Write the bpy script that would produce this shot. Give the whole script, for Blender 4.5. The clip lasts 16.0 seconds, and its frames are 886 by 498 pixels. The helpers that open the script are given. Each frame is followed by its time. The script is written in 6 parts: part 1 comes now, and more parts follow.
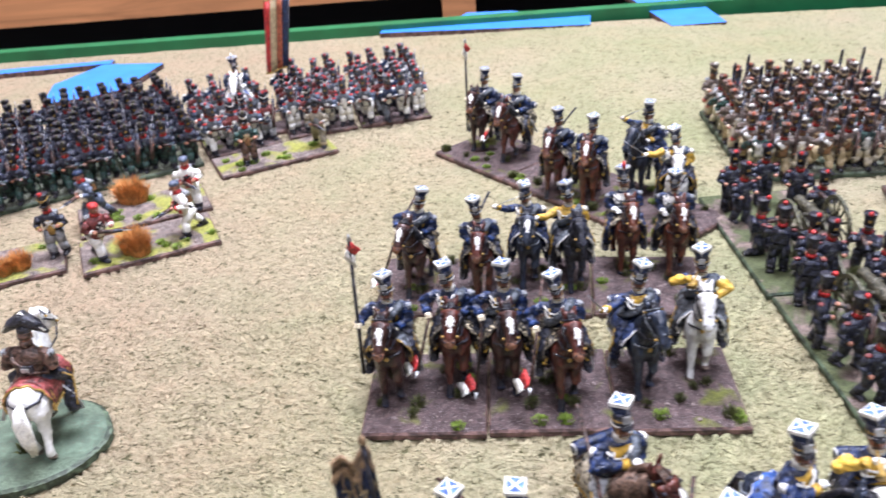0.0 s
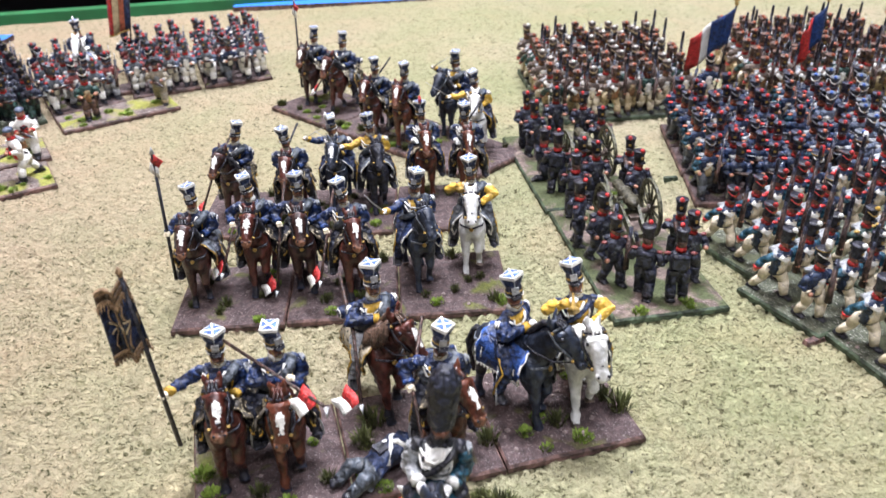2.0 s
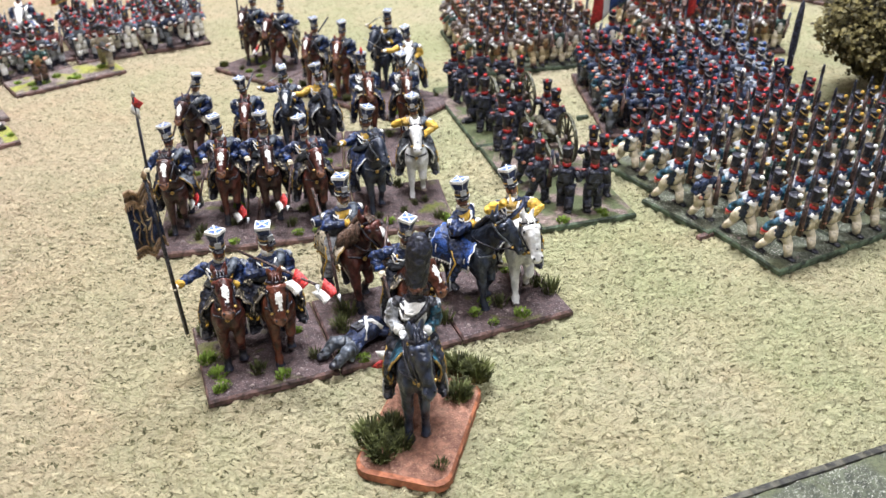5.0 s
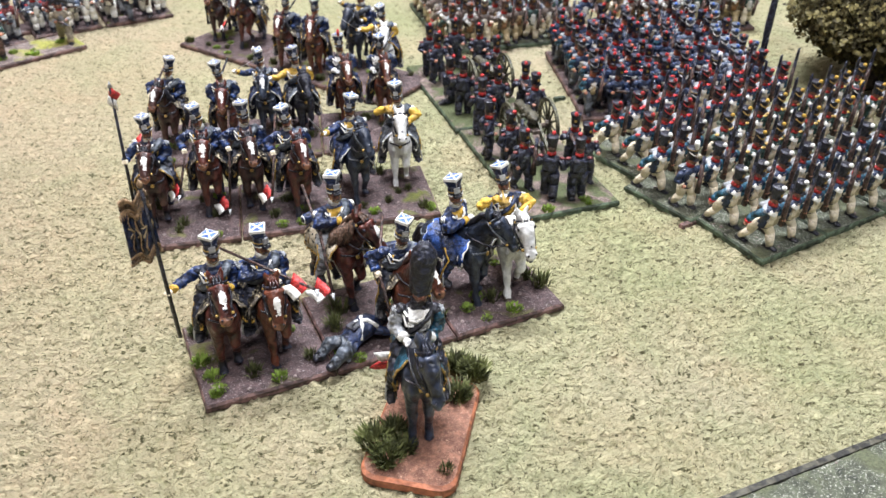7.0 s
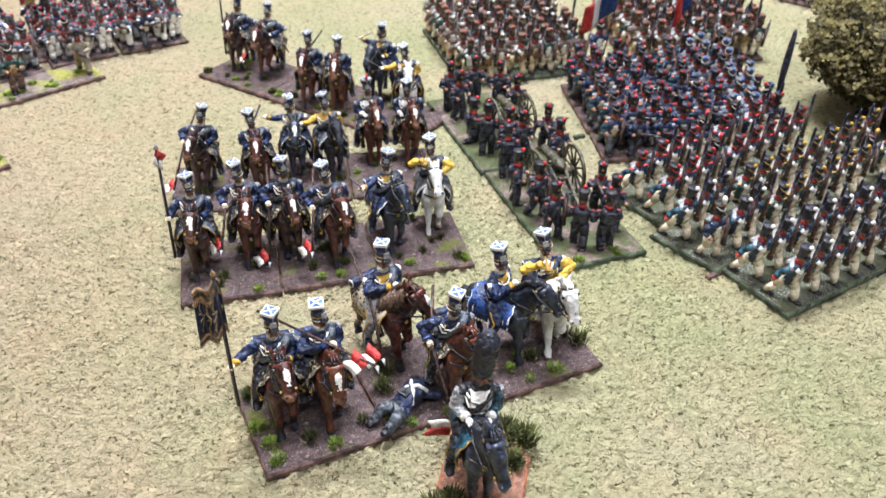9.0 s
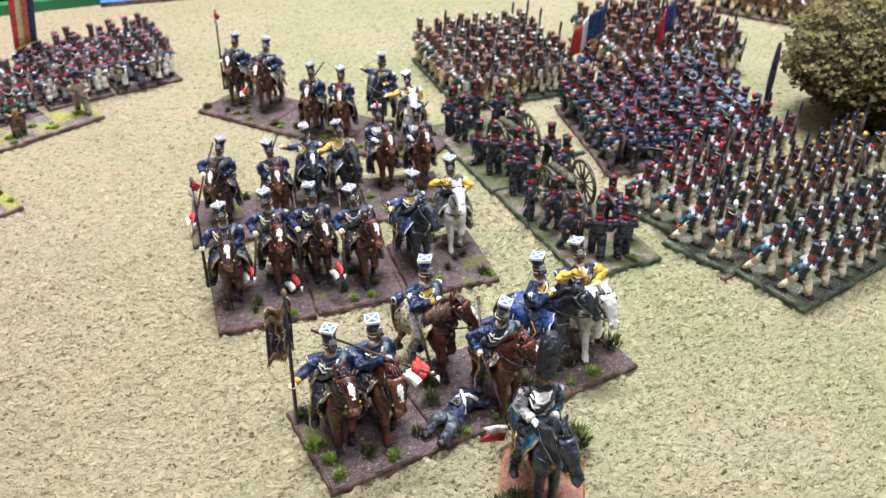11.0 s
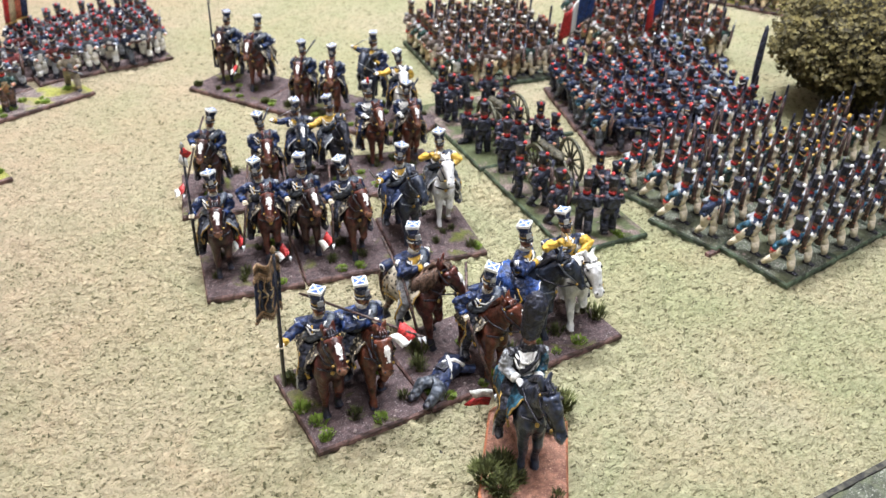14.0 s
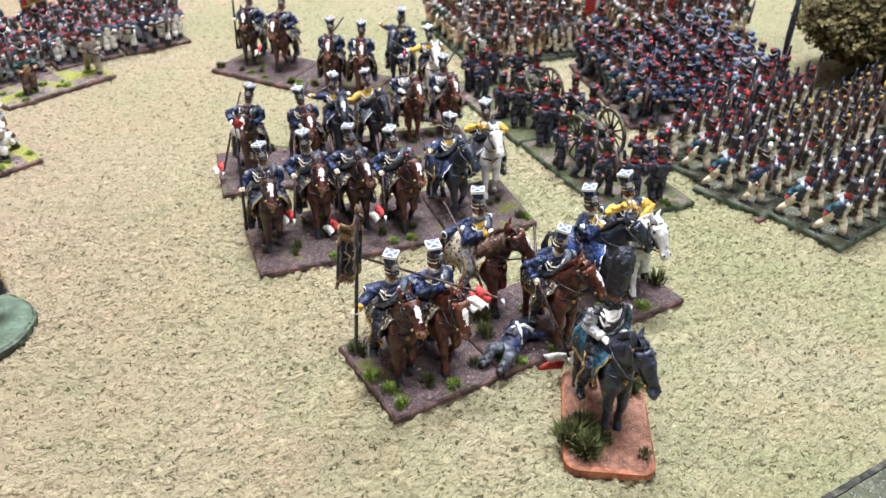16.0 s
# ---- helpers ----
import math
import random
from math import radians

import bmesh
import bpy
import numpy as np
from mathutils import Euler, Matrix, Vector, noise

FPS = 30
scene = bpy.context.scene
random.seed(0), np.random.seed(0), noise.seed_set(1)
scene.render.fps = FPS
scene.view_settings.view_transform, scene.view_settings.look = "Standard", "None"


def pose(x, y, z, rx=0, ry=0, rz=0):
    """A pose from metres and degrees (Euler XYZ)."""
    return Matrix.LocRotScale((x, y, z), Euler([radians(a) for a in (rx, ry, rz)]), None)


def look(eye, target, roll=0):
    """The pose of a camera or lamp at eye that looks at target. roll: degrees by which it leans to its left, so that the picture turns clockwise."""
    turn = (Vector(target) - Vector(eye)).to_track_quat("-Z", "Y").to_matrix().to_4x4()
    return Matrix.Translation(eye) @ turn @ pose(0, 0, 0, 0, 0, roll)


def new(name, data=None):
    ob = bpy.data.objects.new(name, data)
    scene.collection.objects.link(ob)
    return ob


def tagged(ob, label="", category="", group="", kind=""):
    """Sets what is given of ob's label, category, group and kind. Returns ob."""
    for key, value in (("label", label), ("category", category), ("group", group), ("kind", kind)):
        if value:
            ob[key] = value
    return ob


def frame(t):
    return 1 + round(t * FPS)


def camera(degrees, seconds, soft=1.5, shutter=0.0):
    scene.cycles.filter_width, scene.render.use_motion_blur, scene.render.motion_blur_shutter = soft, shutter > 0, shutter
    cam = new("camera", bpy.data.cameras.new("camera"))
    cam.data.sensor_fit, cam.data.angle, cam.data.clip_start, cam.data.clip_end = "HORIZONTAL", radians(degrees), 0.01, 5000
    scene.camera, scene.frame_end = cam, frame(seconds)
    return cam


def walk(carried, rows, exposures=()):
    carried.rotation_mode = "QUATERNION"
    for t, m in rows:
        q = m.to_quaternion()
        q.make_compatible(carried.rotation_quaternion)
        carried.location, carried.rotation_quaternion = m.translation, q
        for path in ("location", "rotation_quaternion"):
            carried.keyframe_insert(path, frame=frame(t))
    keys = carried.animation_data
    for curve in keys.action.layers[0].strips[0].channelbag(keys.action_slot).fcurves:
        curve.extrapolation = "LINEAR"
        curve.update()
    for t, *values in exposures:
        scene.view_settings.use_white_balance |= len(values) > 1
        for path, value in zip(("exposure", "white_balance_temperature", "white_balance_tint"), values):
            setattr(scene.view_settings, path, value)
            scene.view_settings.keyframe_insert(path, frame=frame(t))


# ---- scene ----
cam = camera(54.58, 16.0, soft=1.4, shutter=0.4)
cam.data.dof.use_dof, cam.data.dof.focus_distance, cam.data.dof.aperture_fstop = True, 0.34, 25.0
PATH = [
    (0, (0.00799, 0.00256, 0.21819), (-0.02535, 0.34995, 0.02272), -4.561),
    (0.5, (0.03242, -0.00745, 0.22393), (0.01736, 0.34077, 0.02767), -3.582),
    (1, (0.04874, -0.02026, 0.22082), (0.04662, 0.32785, 0.02381), -2.845),
    (1.5, (0.04858, -0.04161, 0.21349), (0.05468, 0.30697, 0.01739), -2.725),
    (2, (0.05291, -0.05553, 0.20488), (0.06496, 0.29212, 0.00742), -2.544),
    (2.5, (0.04684, -0.07328, 0.19902), (0.06207, 0.27226, -0.00192), -2.723),
    (3, (0.04870, -0.09153, 0.18885), (0.06463, 0.25140, -0.01644), -2.969),
    (3.5, (0.04959, -0.10086, 0.20176), (0.06924, 0.24047, -0.00585), -2.388),
    (4, (0.04459, -0.11180, 0.19618), (0.07400, 0.22781, -0.01310), -1.487),
    (4.5, (0.04280, -0.11800, 0.20474), (0.08174, 0.22156, -0.00306), -1.307),
    (5, (0.03074, -0.11799, 0.20981), (0.08142, 0.22114, 0.00384), -1.709),
    (5.2, (0.02704, -0.12075, 0.20984), (0.08238, 0.21751, 0.00364), -2.030),
    (7.3, (0.01001, -0.10214, 0.23153), (0.08389, 0.21461, -0.00130), 0.039),
    (7.5, (0.00225, -0.10022, 0.24322), (0.07828, 0.21205, 0.00508), 0.059),
    (8, (-0.00096, -0.09524, 0.25002), (0.07583, 0.21640, 0.01131), 0.333),
    (8.5, (-0.00597, -0.08904, 0.25705), (0.07161, 0.22493, 0.02167), 0.582),
    (9, (-0.00882, -0.08876, 0.25863), (0.07062, 0.22796, 0.02760), 0.722),
    (9.2, (-0.02440, -0.09390, 0.25650), (0.07348, 0.22342, 0.03350), 0.321),
    (11.3, (-0.04928, -0.09246, 0.26136), (0.05351, 0.22607, 0.04234), -0.496),
    (11.5, (-0.05076, -0.09172, 0.26254), (0.05426, 0.22572, 0.04298), -0.482),
    (12, (-0.05045, -0.09272, 0.25992), (0.05834, 0.22342, 0.04034), -0.072),
    (12.5, (-0.04774, -0.09680, 0.25618), (0.06226, 0.21853, 0.03602), 0.331),
    (13, (-0.04567, -0.09779, 0.25768), (0.06396, 0.21808, 0.03812), 0.578),
    (13.5, (-0.04633, -0.10104, 0.25357), (0.06163, 0.21575, 0.03450), 0.644),
    (14, (-0.04962, -0.10314, 0.25044), (0.05647, 0.21397, 0.03094), 0.863),
    (14.5, (-0.05582, -0.10596, 0.24526), (0.04696, 0.21153, 0.02472), 1.001),
    (15, (-0.06495, -0.10369, 0.24553), (0.03637, 0.21375, 0.02424), 0.875),
    (15.5, (-0.07558, -0.09708, 0.24082), (0.02996, 0.21871, 0.01915), 0.671),
    (16, (-0.08500, -0.09464, 0.23522), (0.03010, 0.21920, 0.01556), 0.618),
]
# the film begins a little brighter and cooler, then settles
TONE = [(0.0, 0.36, 6050, 19), (1.2, 0.33, 6100, 19), (2.2, 0.32, 6350, 14), (3.0, 0.32, 6400, 12), (16.0, 0.30, 6350, 12)]
walk(cam, [(t, look(eye, target, roll)) for t, eye, target, roll in PATH], TONE)

# ---- light ----
world = bpy.data.worlds.new("room_light")
scene.world = world
world.use_nodes = True
world.node_tree.nodes["Background"].inputs[0].default_value = (0.80, 0.90, 1.0, 1)
world.node_tree.nodes["Background"].inputs[1].default_value = 0.35


def area_lamp(name, eye, target, size_x, size_y, watts, color):
    data = bpy.data.lights.new(name, "AREA")
    data.shape, data.size, data.size_y, data.energy, data.color = "RECTANGLE", size_x, size_y, watts, color
    ob = new(name, data)
    ob.matrix_world = look(eye, target)
    return ob


area_lamp("ceiling_lamp", (0.15, 0.70, 1.85), (0.12, 0.30, 0), 1.1, 0.3, 88.0, (0.92, 0.95, 1.0))
area_lamp("ceiling_lamp", (-1.10, 0.60, 1.60), (-0.05, 0.35, 0), 0.5, 1.2, 10.0, (1.0, 0.80, 0.66))
area_lamp("ceiling_lamp", (0.35, -0.75, 1.75), (0.15, 0.30, 0), 1.2, 0.35, 27.0, (0.95, 0.95, 1.0))


# ---- materials ----
def nodes_of(name):
    mat = bpy.data.materials.new(name)
    mat.use_nodes = True
    return mat, mat.node_tree.nodes, mat.node_tree.links, mat.node_tree.nodes["Principled BSDF"]


def noise_node(nt, ln, scale, detail=3.0, rough=0.55, coord=None, distortion=0.0):
    n = nt.new("ShaderNodeTexNoise")
    n.inputs["Scale"].default_value, n.inputs["Detail"].default_value, n.inputs["Roughness"].default_value = scale, detail, rough
    n.inputs["Distortion"].default_value = distortion
    if coord is not None:
        ln.new(coord, n.inputs["Vector"])
    return n


def ramp(nt, ln, fac, stops):
    r = nt.new("ShaderNodeValToRGB")
    e = r.color_ramp.elements
    while len(e) < len(stops):
        e.new(0.5)
    for k, (p, c) in enumerate(stops):
        e[k].position, e[k].color = p, (*c, 1)
    ln.new(fac, r.inputs[0])
    return r


def mixed(nt, ln, fac, a, b, mode="MIX"):
    m = nt.new("ShaderNodeMix")
    m.data_type, m.blend_type = "RGBA", mode
    for src, k in ((fac, 0), (a, 6), (b, 7)):
        if isinstance(src, (int, float)):
            m.inputs[k].default_value = src
        elif isinstance(src, tuple):
            m.inputs[k].default_value = (*src, 1)
        else:
            ln.new(src, m.inputs[k])
    return m.outputs[2]


PAINTS = {}


def paint(name, color, rough=0.42, metal=0.0, light=3.2, dark=0.45, scale=620.0, bump=0.6, vary=0.12, varnish=0.0, ridge_light=0.0, ridge_at=0.535):
    """Brush-painted metal casting: fine relief, brush mottling, dry-brushed raised edges; light and shade painted in.
    """
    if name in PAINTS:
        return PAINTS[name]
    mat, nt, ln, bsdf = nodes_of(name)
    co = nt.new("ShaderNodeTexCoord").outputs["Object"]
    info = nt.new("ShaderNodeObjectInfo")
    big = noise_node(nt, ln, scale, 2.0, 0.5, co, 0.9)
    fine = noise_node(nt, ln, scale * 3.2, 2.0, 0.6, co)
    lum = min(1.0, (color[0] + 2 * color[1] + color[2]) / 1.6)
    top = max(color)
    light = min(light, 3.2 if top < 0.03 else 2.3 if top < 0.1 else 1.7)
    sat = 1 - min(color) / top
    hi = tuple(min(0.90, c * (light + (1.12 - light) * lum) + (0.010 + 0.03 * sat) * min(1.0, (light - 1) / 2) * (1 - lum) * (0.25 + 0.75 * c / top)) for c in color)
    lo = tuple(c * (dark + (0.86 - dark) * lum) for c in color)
    # the bump's folds follow this noise, so crests are coloured lit, hollows shaded
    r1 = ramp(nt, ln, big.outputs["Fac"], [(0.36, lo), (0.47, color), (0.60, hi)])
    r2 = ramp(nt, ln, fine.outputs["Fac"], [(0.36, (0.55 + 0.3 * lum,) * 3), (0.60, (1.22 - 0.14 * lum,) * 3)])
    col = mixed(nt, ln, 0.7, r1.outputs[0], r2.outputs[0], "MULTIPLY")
    # highlight painted on convex edges; the dark base stands in for shaded recesses
    if ridge_light:
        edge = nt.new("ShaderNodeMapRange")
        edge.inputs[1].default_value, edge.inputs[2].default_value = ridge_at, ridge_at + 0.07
        edge.inputs[4].default_value = ridge_light
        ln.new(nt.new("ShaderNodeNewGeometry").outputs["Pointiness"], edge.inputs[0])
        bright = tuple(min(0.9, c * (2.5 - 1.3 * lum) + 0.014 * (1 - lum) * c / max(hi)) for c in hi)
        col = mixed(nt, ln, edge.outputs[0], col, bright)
    hsv = nt.new("ShaderNodeHueSaturation")
    ln.new(col, hsv.inputs["Color"])
    rnd = nt.new("ShaderNodeMapRange")
    rnd.inputs[3].default_value, rnd.inputs[4].default_value = 1 - vary, 1 + vary
    ln.new(info.outputs["Random"], rnd.inputs[0])
    ln.new(rnd.outputs[0], hsv.inputs["Value"])
    ln.new(hsv.outputs[0], bsdf.inputs["Base Color"])
    bsdf.inputs["Roughness"].default_value, bsdf.inputs["Metallic"].default_value = rough, metal
    bsdf.inputs["Coat Weight"].default_value, bsdf.inputs["Coat Roughness"].default_value = varnish, 0.22
    bsdf.inputs["Specular IOR Level"].default_value = 0.46
    b = nt.new("ShaderNodeBump")
    b.inputs["Strength"].default_value, b.inputs["Distance"].default_value = bump, 0.0006
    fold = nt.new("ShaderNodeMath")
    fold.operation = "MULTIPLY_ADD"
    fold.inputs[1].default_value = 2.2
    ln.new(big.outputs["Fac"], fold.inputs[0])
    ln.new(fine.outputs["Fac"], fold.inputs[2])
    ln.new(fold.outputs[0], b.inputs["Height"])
    ln.new(b.outputs[0], bsdf.inputs["Normal"])
    PAINTS[name] = mat
    return mat


C = {
    "navy": (0.009, 0.017, 0.048), "blue": (0.010, 0.036, 0.135), "navy_blue": (0.0045, 0.014, 0.052), "sky_blue": (0.055, 0.12, 0.36), "yellow": (0.47, 0.29, 0.040),
    "white": (0.72, 0.71, 0.66), "grey": (0.085, 0.095, 0.11), "pale_grey": (0.27, 0.28, 0.29), "black": (0.008, 0.008, 0.012),
    "red": (0.40, 0.024, 0.022), "flesh": (0.36, 0.165, 0.105), "gold": (0.40, 0.26, 0.07), "steel": (0.48, 0.49, 0.50),
    "bay": (0.044, 0.0105, 0.0066), "dark_bay": (0.024, 0.009, 0.007), "chestnut": (0.062, 0.0165, 0.0075), "black_horse": (0.013, 0.018, 0.030),
    "grey_horse": (0.60, 0.60, 0.58), "cream": (0.68, 0.60, 0.45), "bottle": (0.009, 0.026, 0.022), "dark_blue": (0.009, 0.018, 0.046),
    "brown": (0.074, 0.042, 0.031), "wood": (0.024, 0.012, 0.009), "hide": (0.20, 0.10, 0.045), "tan": (0.42, 0.33, 0.19), "olive": (0.050, 0.048, 0.026),
    "bronze": (0.085, 0.064, 0.036), "charcoal": (0.010, 0.0115, 0.020), "blue_grey": (0.075, 0.095, 0.14), "maroon": (0.14, 0.030, 0.028),
    "teal": (0.010, 0.048, 0.075), "cloak": (0.060, 0.070, 0.084), "pelt": (0.026, 0.022, 0.017), "muzzle": (0.17, 0.075, 0.042), "face": (0.25, 0.105, 0.066), "fringe": (0.24, 0.155, 0.085), "old_gold": (0.12, 0.075, 0.042), "gunmetal": (0.040, 0.036, 0.022), "leopard": (0.30, 0.26, 0.19), "shaggy": (0.095, 0.056, 0.038), "rust": (0.36, 0.10, 0.05), "drab": (0.105, 0.080, 0.066), "slate_horse": (0.021, 0.027, 0.044),
}
METAL = {"steel": 0.6, "gold": 0.35, "bronze": 0.5}


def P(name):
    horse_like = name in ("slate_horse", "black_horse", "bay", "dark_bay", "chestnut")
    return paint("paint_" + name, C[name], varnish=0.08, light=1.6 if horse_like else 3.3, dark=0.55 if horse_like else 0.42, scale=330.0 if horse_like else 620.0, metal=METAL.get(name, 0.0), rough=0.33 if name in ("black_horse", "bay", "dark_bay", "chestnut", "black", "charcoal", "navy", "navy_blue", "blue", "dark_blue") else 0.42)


def S(name):
    """The same paint on finely sculpted castings, darkened so only raised edges look lit."""
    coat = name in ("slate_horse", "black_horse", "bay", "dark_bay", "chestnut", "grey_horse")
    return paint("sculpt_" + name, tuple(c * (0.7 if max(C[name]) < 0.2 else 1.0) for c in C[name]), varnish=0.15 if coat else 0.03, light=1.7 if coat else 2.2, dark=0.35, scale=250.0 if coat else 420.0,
                 metal=METAL.get(name, 0.0), rough=0.32 if coat else 0.42, bump=0.6, ridge_light=0.7 if coat else 0.85, ridge_at=0.508 if coat else 0.53)


def spotted(mat, spot, size):
    """Dark spots and flecks over a pelt's paint."""
    nt, ln = mat.node_tree.nodes, mat.node_tree.links
    bsdf = nt["Principled BSDF"]
    src = bsdf.inputs["Base Color"].links[0].from_socket
    v = nt.new("ShaderNodeTexVoronoi")
    v.inputs["Scale"].default_value = size
    ln.new(nt.new("ShaderNodeTexCoord").outputs["Object"], v.inputs["Vector"])
    m = ramp(nt, ln, v.outputs["Distance"], [(0.30, (1, 1, 1)), (0.42, (0, 0, 0))])
    ln.new(mixed(nt, ln, m.outputs[0], src, spot), bsdf.inputs["Base Color"])


spotted(S("leopard"), (0.012, 0.010, 0.008), 620.0)
spotted(S("pelt"), (0.46, 0.39, 0.26), 760.0)


def earth(name, soil, soil2, flock, grit, flock_at=0.58, bump=0.9, scale=60.0):
    mat, nt, ln, bsdf = nodes_of(name)
    co = nt.new("ShaderNodeNewGeometry").outputs["Position"]
    a = noise_node(nt, ln, scale * 5, 3.0, 0.6, co)
    base = ramp(nt, ln, a.outputs["Fac"], [(0.30, soil2), (0.50, soil), (0.66, tuple(min(0.9, c * 1.6) for c in soil))]).outputs[0]
    g = noise_node(nt, ln, 1350.0, 3.0, 0.7, co, 0.5)
    gm = ramp(nt, ln, g.outputs["Fac"], [(0.57, (0, 0, 0)), (0.66, (1, 1, 1))]).outputs[0]
    base = mixed(nt, ln, gm, base, grit)
    f = noise_node(nt, ln, scale, 2.0, 0.5, co, 0.6)
    fm = ramp(nt, ln, f.outputs["Fac"], [(flock_at, (0, 0, 0)), (flock_at + 0.09, (1, 1, 1))]).outputs[0]
    ff = noise_node(nt, ln, 700.0, 3.0, 0.7, co)
    fc = ramp(nt, ln, ff.outputs["Fac"], [(0.33, tuple(c * 0.45 for c in flock)), (0.62, flock)]).outputs[0]
    base = mixed(nt, ln, fm, base, fc)
    ln.new(base, bsdf.inputs["Base Color"])
    bsdf.inputs["Roughness"].default_value = 0.75
    h = nt.new("ShaderNodeMath")
    h.operation = "ADD"
    ln.new(ff.outputs["Fac"], h.inputs[0])
    ln.new(g.outputs["Fac"], h.inputs[1])
    b = nt.new("ShaderNodeBump")
    b.inputs["Strength"].default_value, b.inputs["Distance"].default_value = bump, 0.0012
    ln.new(h.outputs[0], b.inputs["Height"])
    ln.new(b.outputs[0], bsdf.inputs["Normal"])
    return mat


EARTH_BROWN = earth("painted_brown_earth", (0.086, 0.056, 0.055), (0.036, 0.023, 0.023), (0.15, 0.16, 0.030), (0.30, 0.25, 0.25), 0.60)
EARTH_PALE = earth("pale_stony_earth", (0.17, 0.130, 0.115), (0.070, 0.052, 0.047), (0.36, 0.36, 0.075), (0.44, 0.39, 0.37), 0.50, scale=42.0)
EARTH_GUN = earth("stony_gun_earth", (0.17, 0.125, 0.105), (0.070, 0.050, 0.042), (0.105, 0.125, 0.050), (0.46, 0.36, 0.33), 0.42, scale=60.0)
EARTH_GREEN = earth("dark_green_flock", (0.085, 0.094, 0.062), (0.034, 0.040, 0.028), (0.14, 0.155, 0.085), (0.62, 0.62, 0.54), 0.53, 1.0)
EARTH_MOSS = earth("moss_green_base", (0.085, 0.125, 0.085), (0.050, 0.075, 0.050), (0.13, 0.18, 0.12), (0.10, 0.085, 0.06), 0.55, 0.5, 30.0)
EARTH_RED = earth("terracotta_base", (0.24, 0.115, 0.075), (0.14, 0.060, 0.040), (0.31, 0.16, 0.105), (0.46, 0.27, 0.18), 0.55, 0.9, 75.0)
EDGE_BROWN = paint("edge_brown", (0.075, 0.042, 0.036), rough=0.6, scale=200.0)
EDGE_GREEN = paint("edge_green", (0.035, 0.050, 0.030), rough=0.6, scale=200.0)
EDGE_RED = paint("edge_terracotta", (0.30, 0.105, 0.05), rough=0.6, scale=150.0)
DARK_EDGE = paint("edge_dark_brown", (0.012, 0.011, 0.007), rough=0.6, scale=200.0)
LEAF_DARK = paint("tuft_dark", (0.066, 0.074, 0.022), rough=0.6, scale=260.0, light=2.0)
LEAF_LIME = paint("tuft_lime", (0.20, 0.29, 0.045), rough=0.6, scale=300.0)
LEAF_RUST = paint("tuft_rust", (0.46, 0.20, 0.055), rough=0.65, scale=300.0)


def mat_ground():
    mat, nt, ln, bsdf = nodes_of("textured_battle_mat")
    co = nt.new("ShaderNodeNewGeometry").outputs["Position"]
    big = noise_node(nt, ln, 7.0, 3.0, 0.55, co)
    c1 = ramp(nt, ln, big.outputs["Fac"], [(0.32, (0.405, 0.405, 0.228)), (0.52, (0.475, 0.44, 0.276)), (0.68, (0.525, 0.455, 0.315))]).outputs[0]
    sep = nt.new("ShaderNodeSeparateXYZ")
    ln.new(co, sep.inputs[0])
    west = nt.new("ShaderNodeMapRange")
    west.inputs[1].default_value, west.inputs[2].default_value, west.inputs[3].default_value, west.inputs[4].default_value = 0.08, -0.20, 0.0, 0.80
    ln.new(sep.outputs[0], west.inputs[0])
    blot = nt.new("ShaderNodeMath")
    blot.operation = "MULTIPLY_ADD"
    blot.inputs[1].default_value, blot.inputs[2].default_value = 0.7, -0.35
    ln.new(noise_node(nt, ln, 9.0, 3.0, 0.6, co).outputs["Fac"], blot.inputs[0])
    tan_at = nt.new("ShaderNodeMath")
    tan_at.operation, tan_at.use_clamp = "ADD", True
    ln.new(west.outputs[0], tan_at.inputs[0])
    ln.new(blot.outputs[0], tan_at.inputs[1])
    c1 = mixed(nt, ln, tan_at.outputs[0], c1, (0.52, 0.400, 0.282))
    patch = noise_node(nt, ln, 26.0, 3.0, 0.6, co, 0.8)
    c1 = mixed(nt, ln, 1.0, c1, ramp(nt, ln, patch.outputs["Fac"], [(0.33, (0.94, 0.98, 0.95)), (0.50, (1.0, 1.0, 1.0)), (0.66, (1.05, 1.0, 1.0))]).outputs[0], "MULTIPLY")
    mp = nt.new("ShaderNodeMapping")
    mp.inputs["Rotation"].default_value = (0, 0, radians(28))
    mp.inputs["Scale"].default_value = (0.62, 1.0, 1.0)
    ln.new(co, mp.inputs[0])
    lay = mp.outputs[0]
    mid = noise_node(nt, ln, 430.0, 4.0, 0.7, lay, 0.6)
    c2 = ramp(nt, ln, mid.outputs["Fac"], [(0.34, (0.68, 0.70, 0.60)), (0.45, (0.97, 0.98, 0.95)), (0.66, (1.14, 1.13, 1.10))]).outputs[0]
    col = mixed(nt, ln, 1.0, c1, c2, "MULTIPLY")
    # dark flecks, painted as the small shadows of the stippled relief
    pit_shade = noise_node(nt, ln, 480.0, 3.0, 0.6, lay, 1.0)
    pm = ramp(nt, ln, pit_shade.outputs["Fac"], [(0.370, (1, 1, 1)), (0.400, (0, 0, 0))]).outputs[0]
    col = mixed(nt, ln, pm, col, (0.14, 0.13, 0.065))
    ln.new(col, bsdf.inputs["Base Color"])
    bsdf.inputs["Roughness"].default_value = 0.72
    bsdf.inputs["Specular IOR Level"].default_value = 0.22
    b = nt.new("ShaderNodeBump")
    b.inputs["Strength"].default_value, b.inputs["Distance"].default_value = 1.0, 0.0095
    fine = noise_node(nt, ln, 340.0, 6.0, 0.62, lay, 0.4)
    ln.new(fine.outputs["Fac"], b.inputs["Height"])
    ln.new(b.outputs[0], bsdf.inputs["Normal"])
    return mat


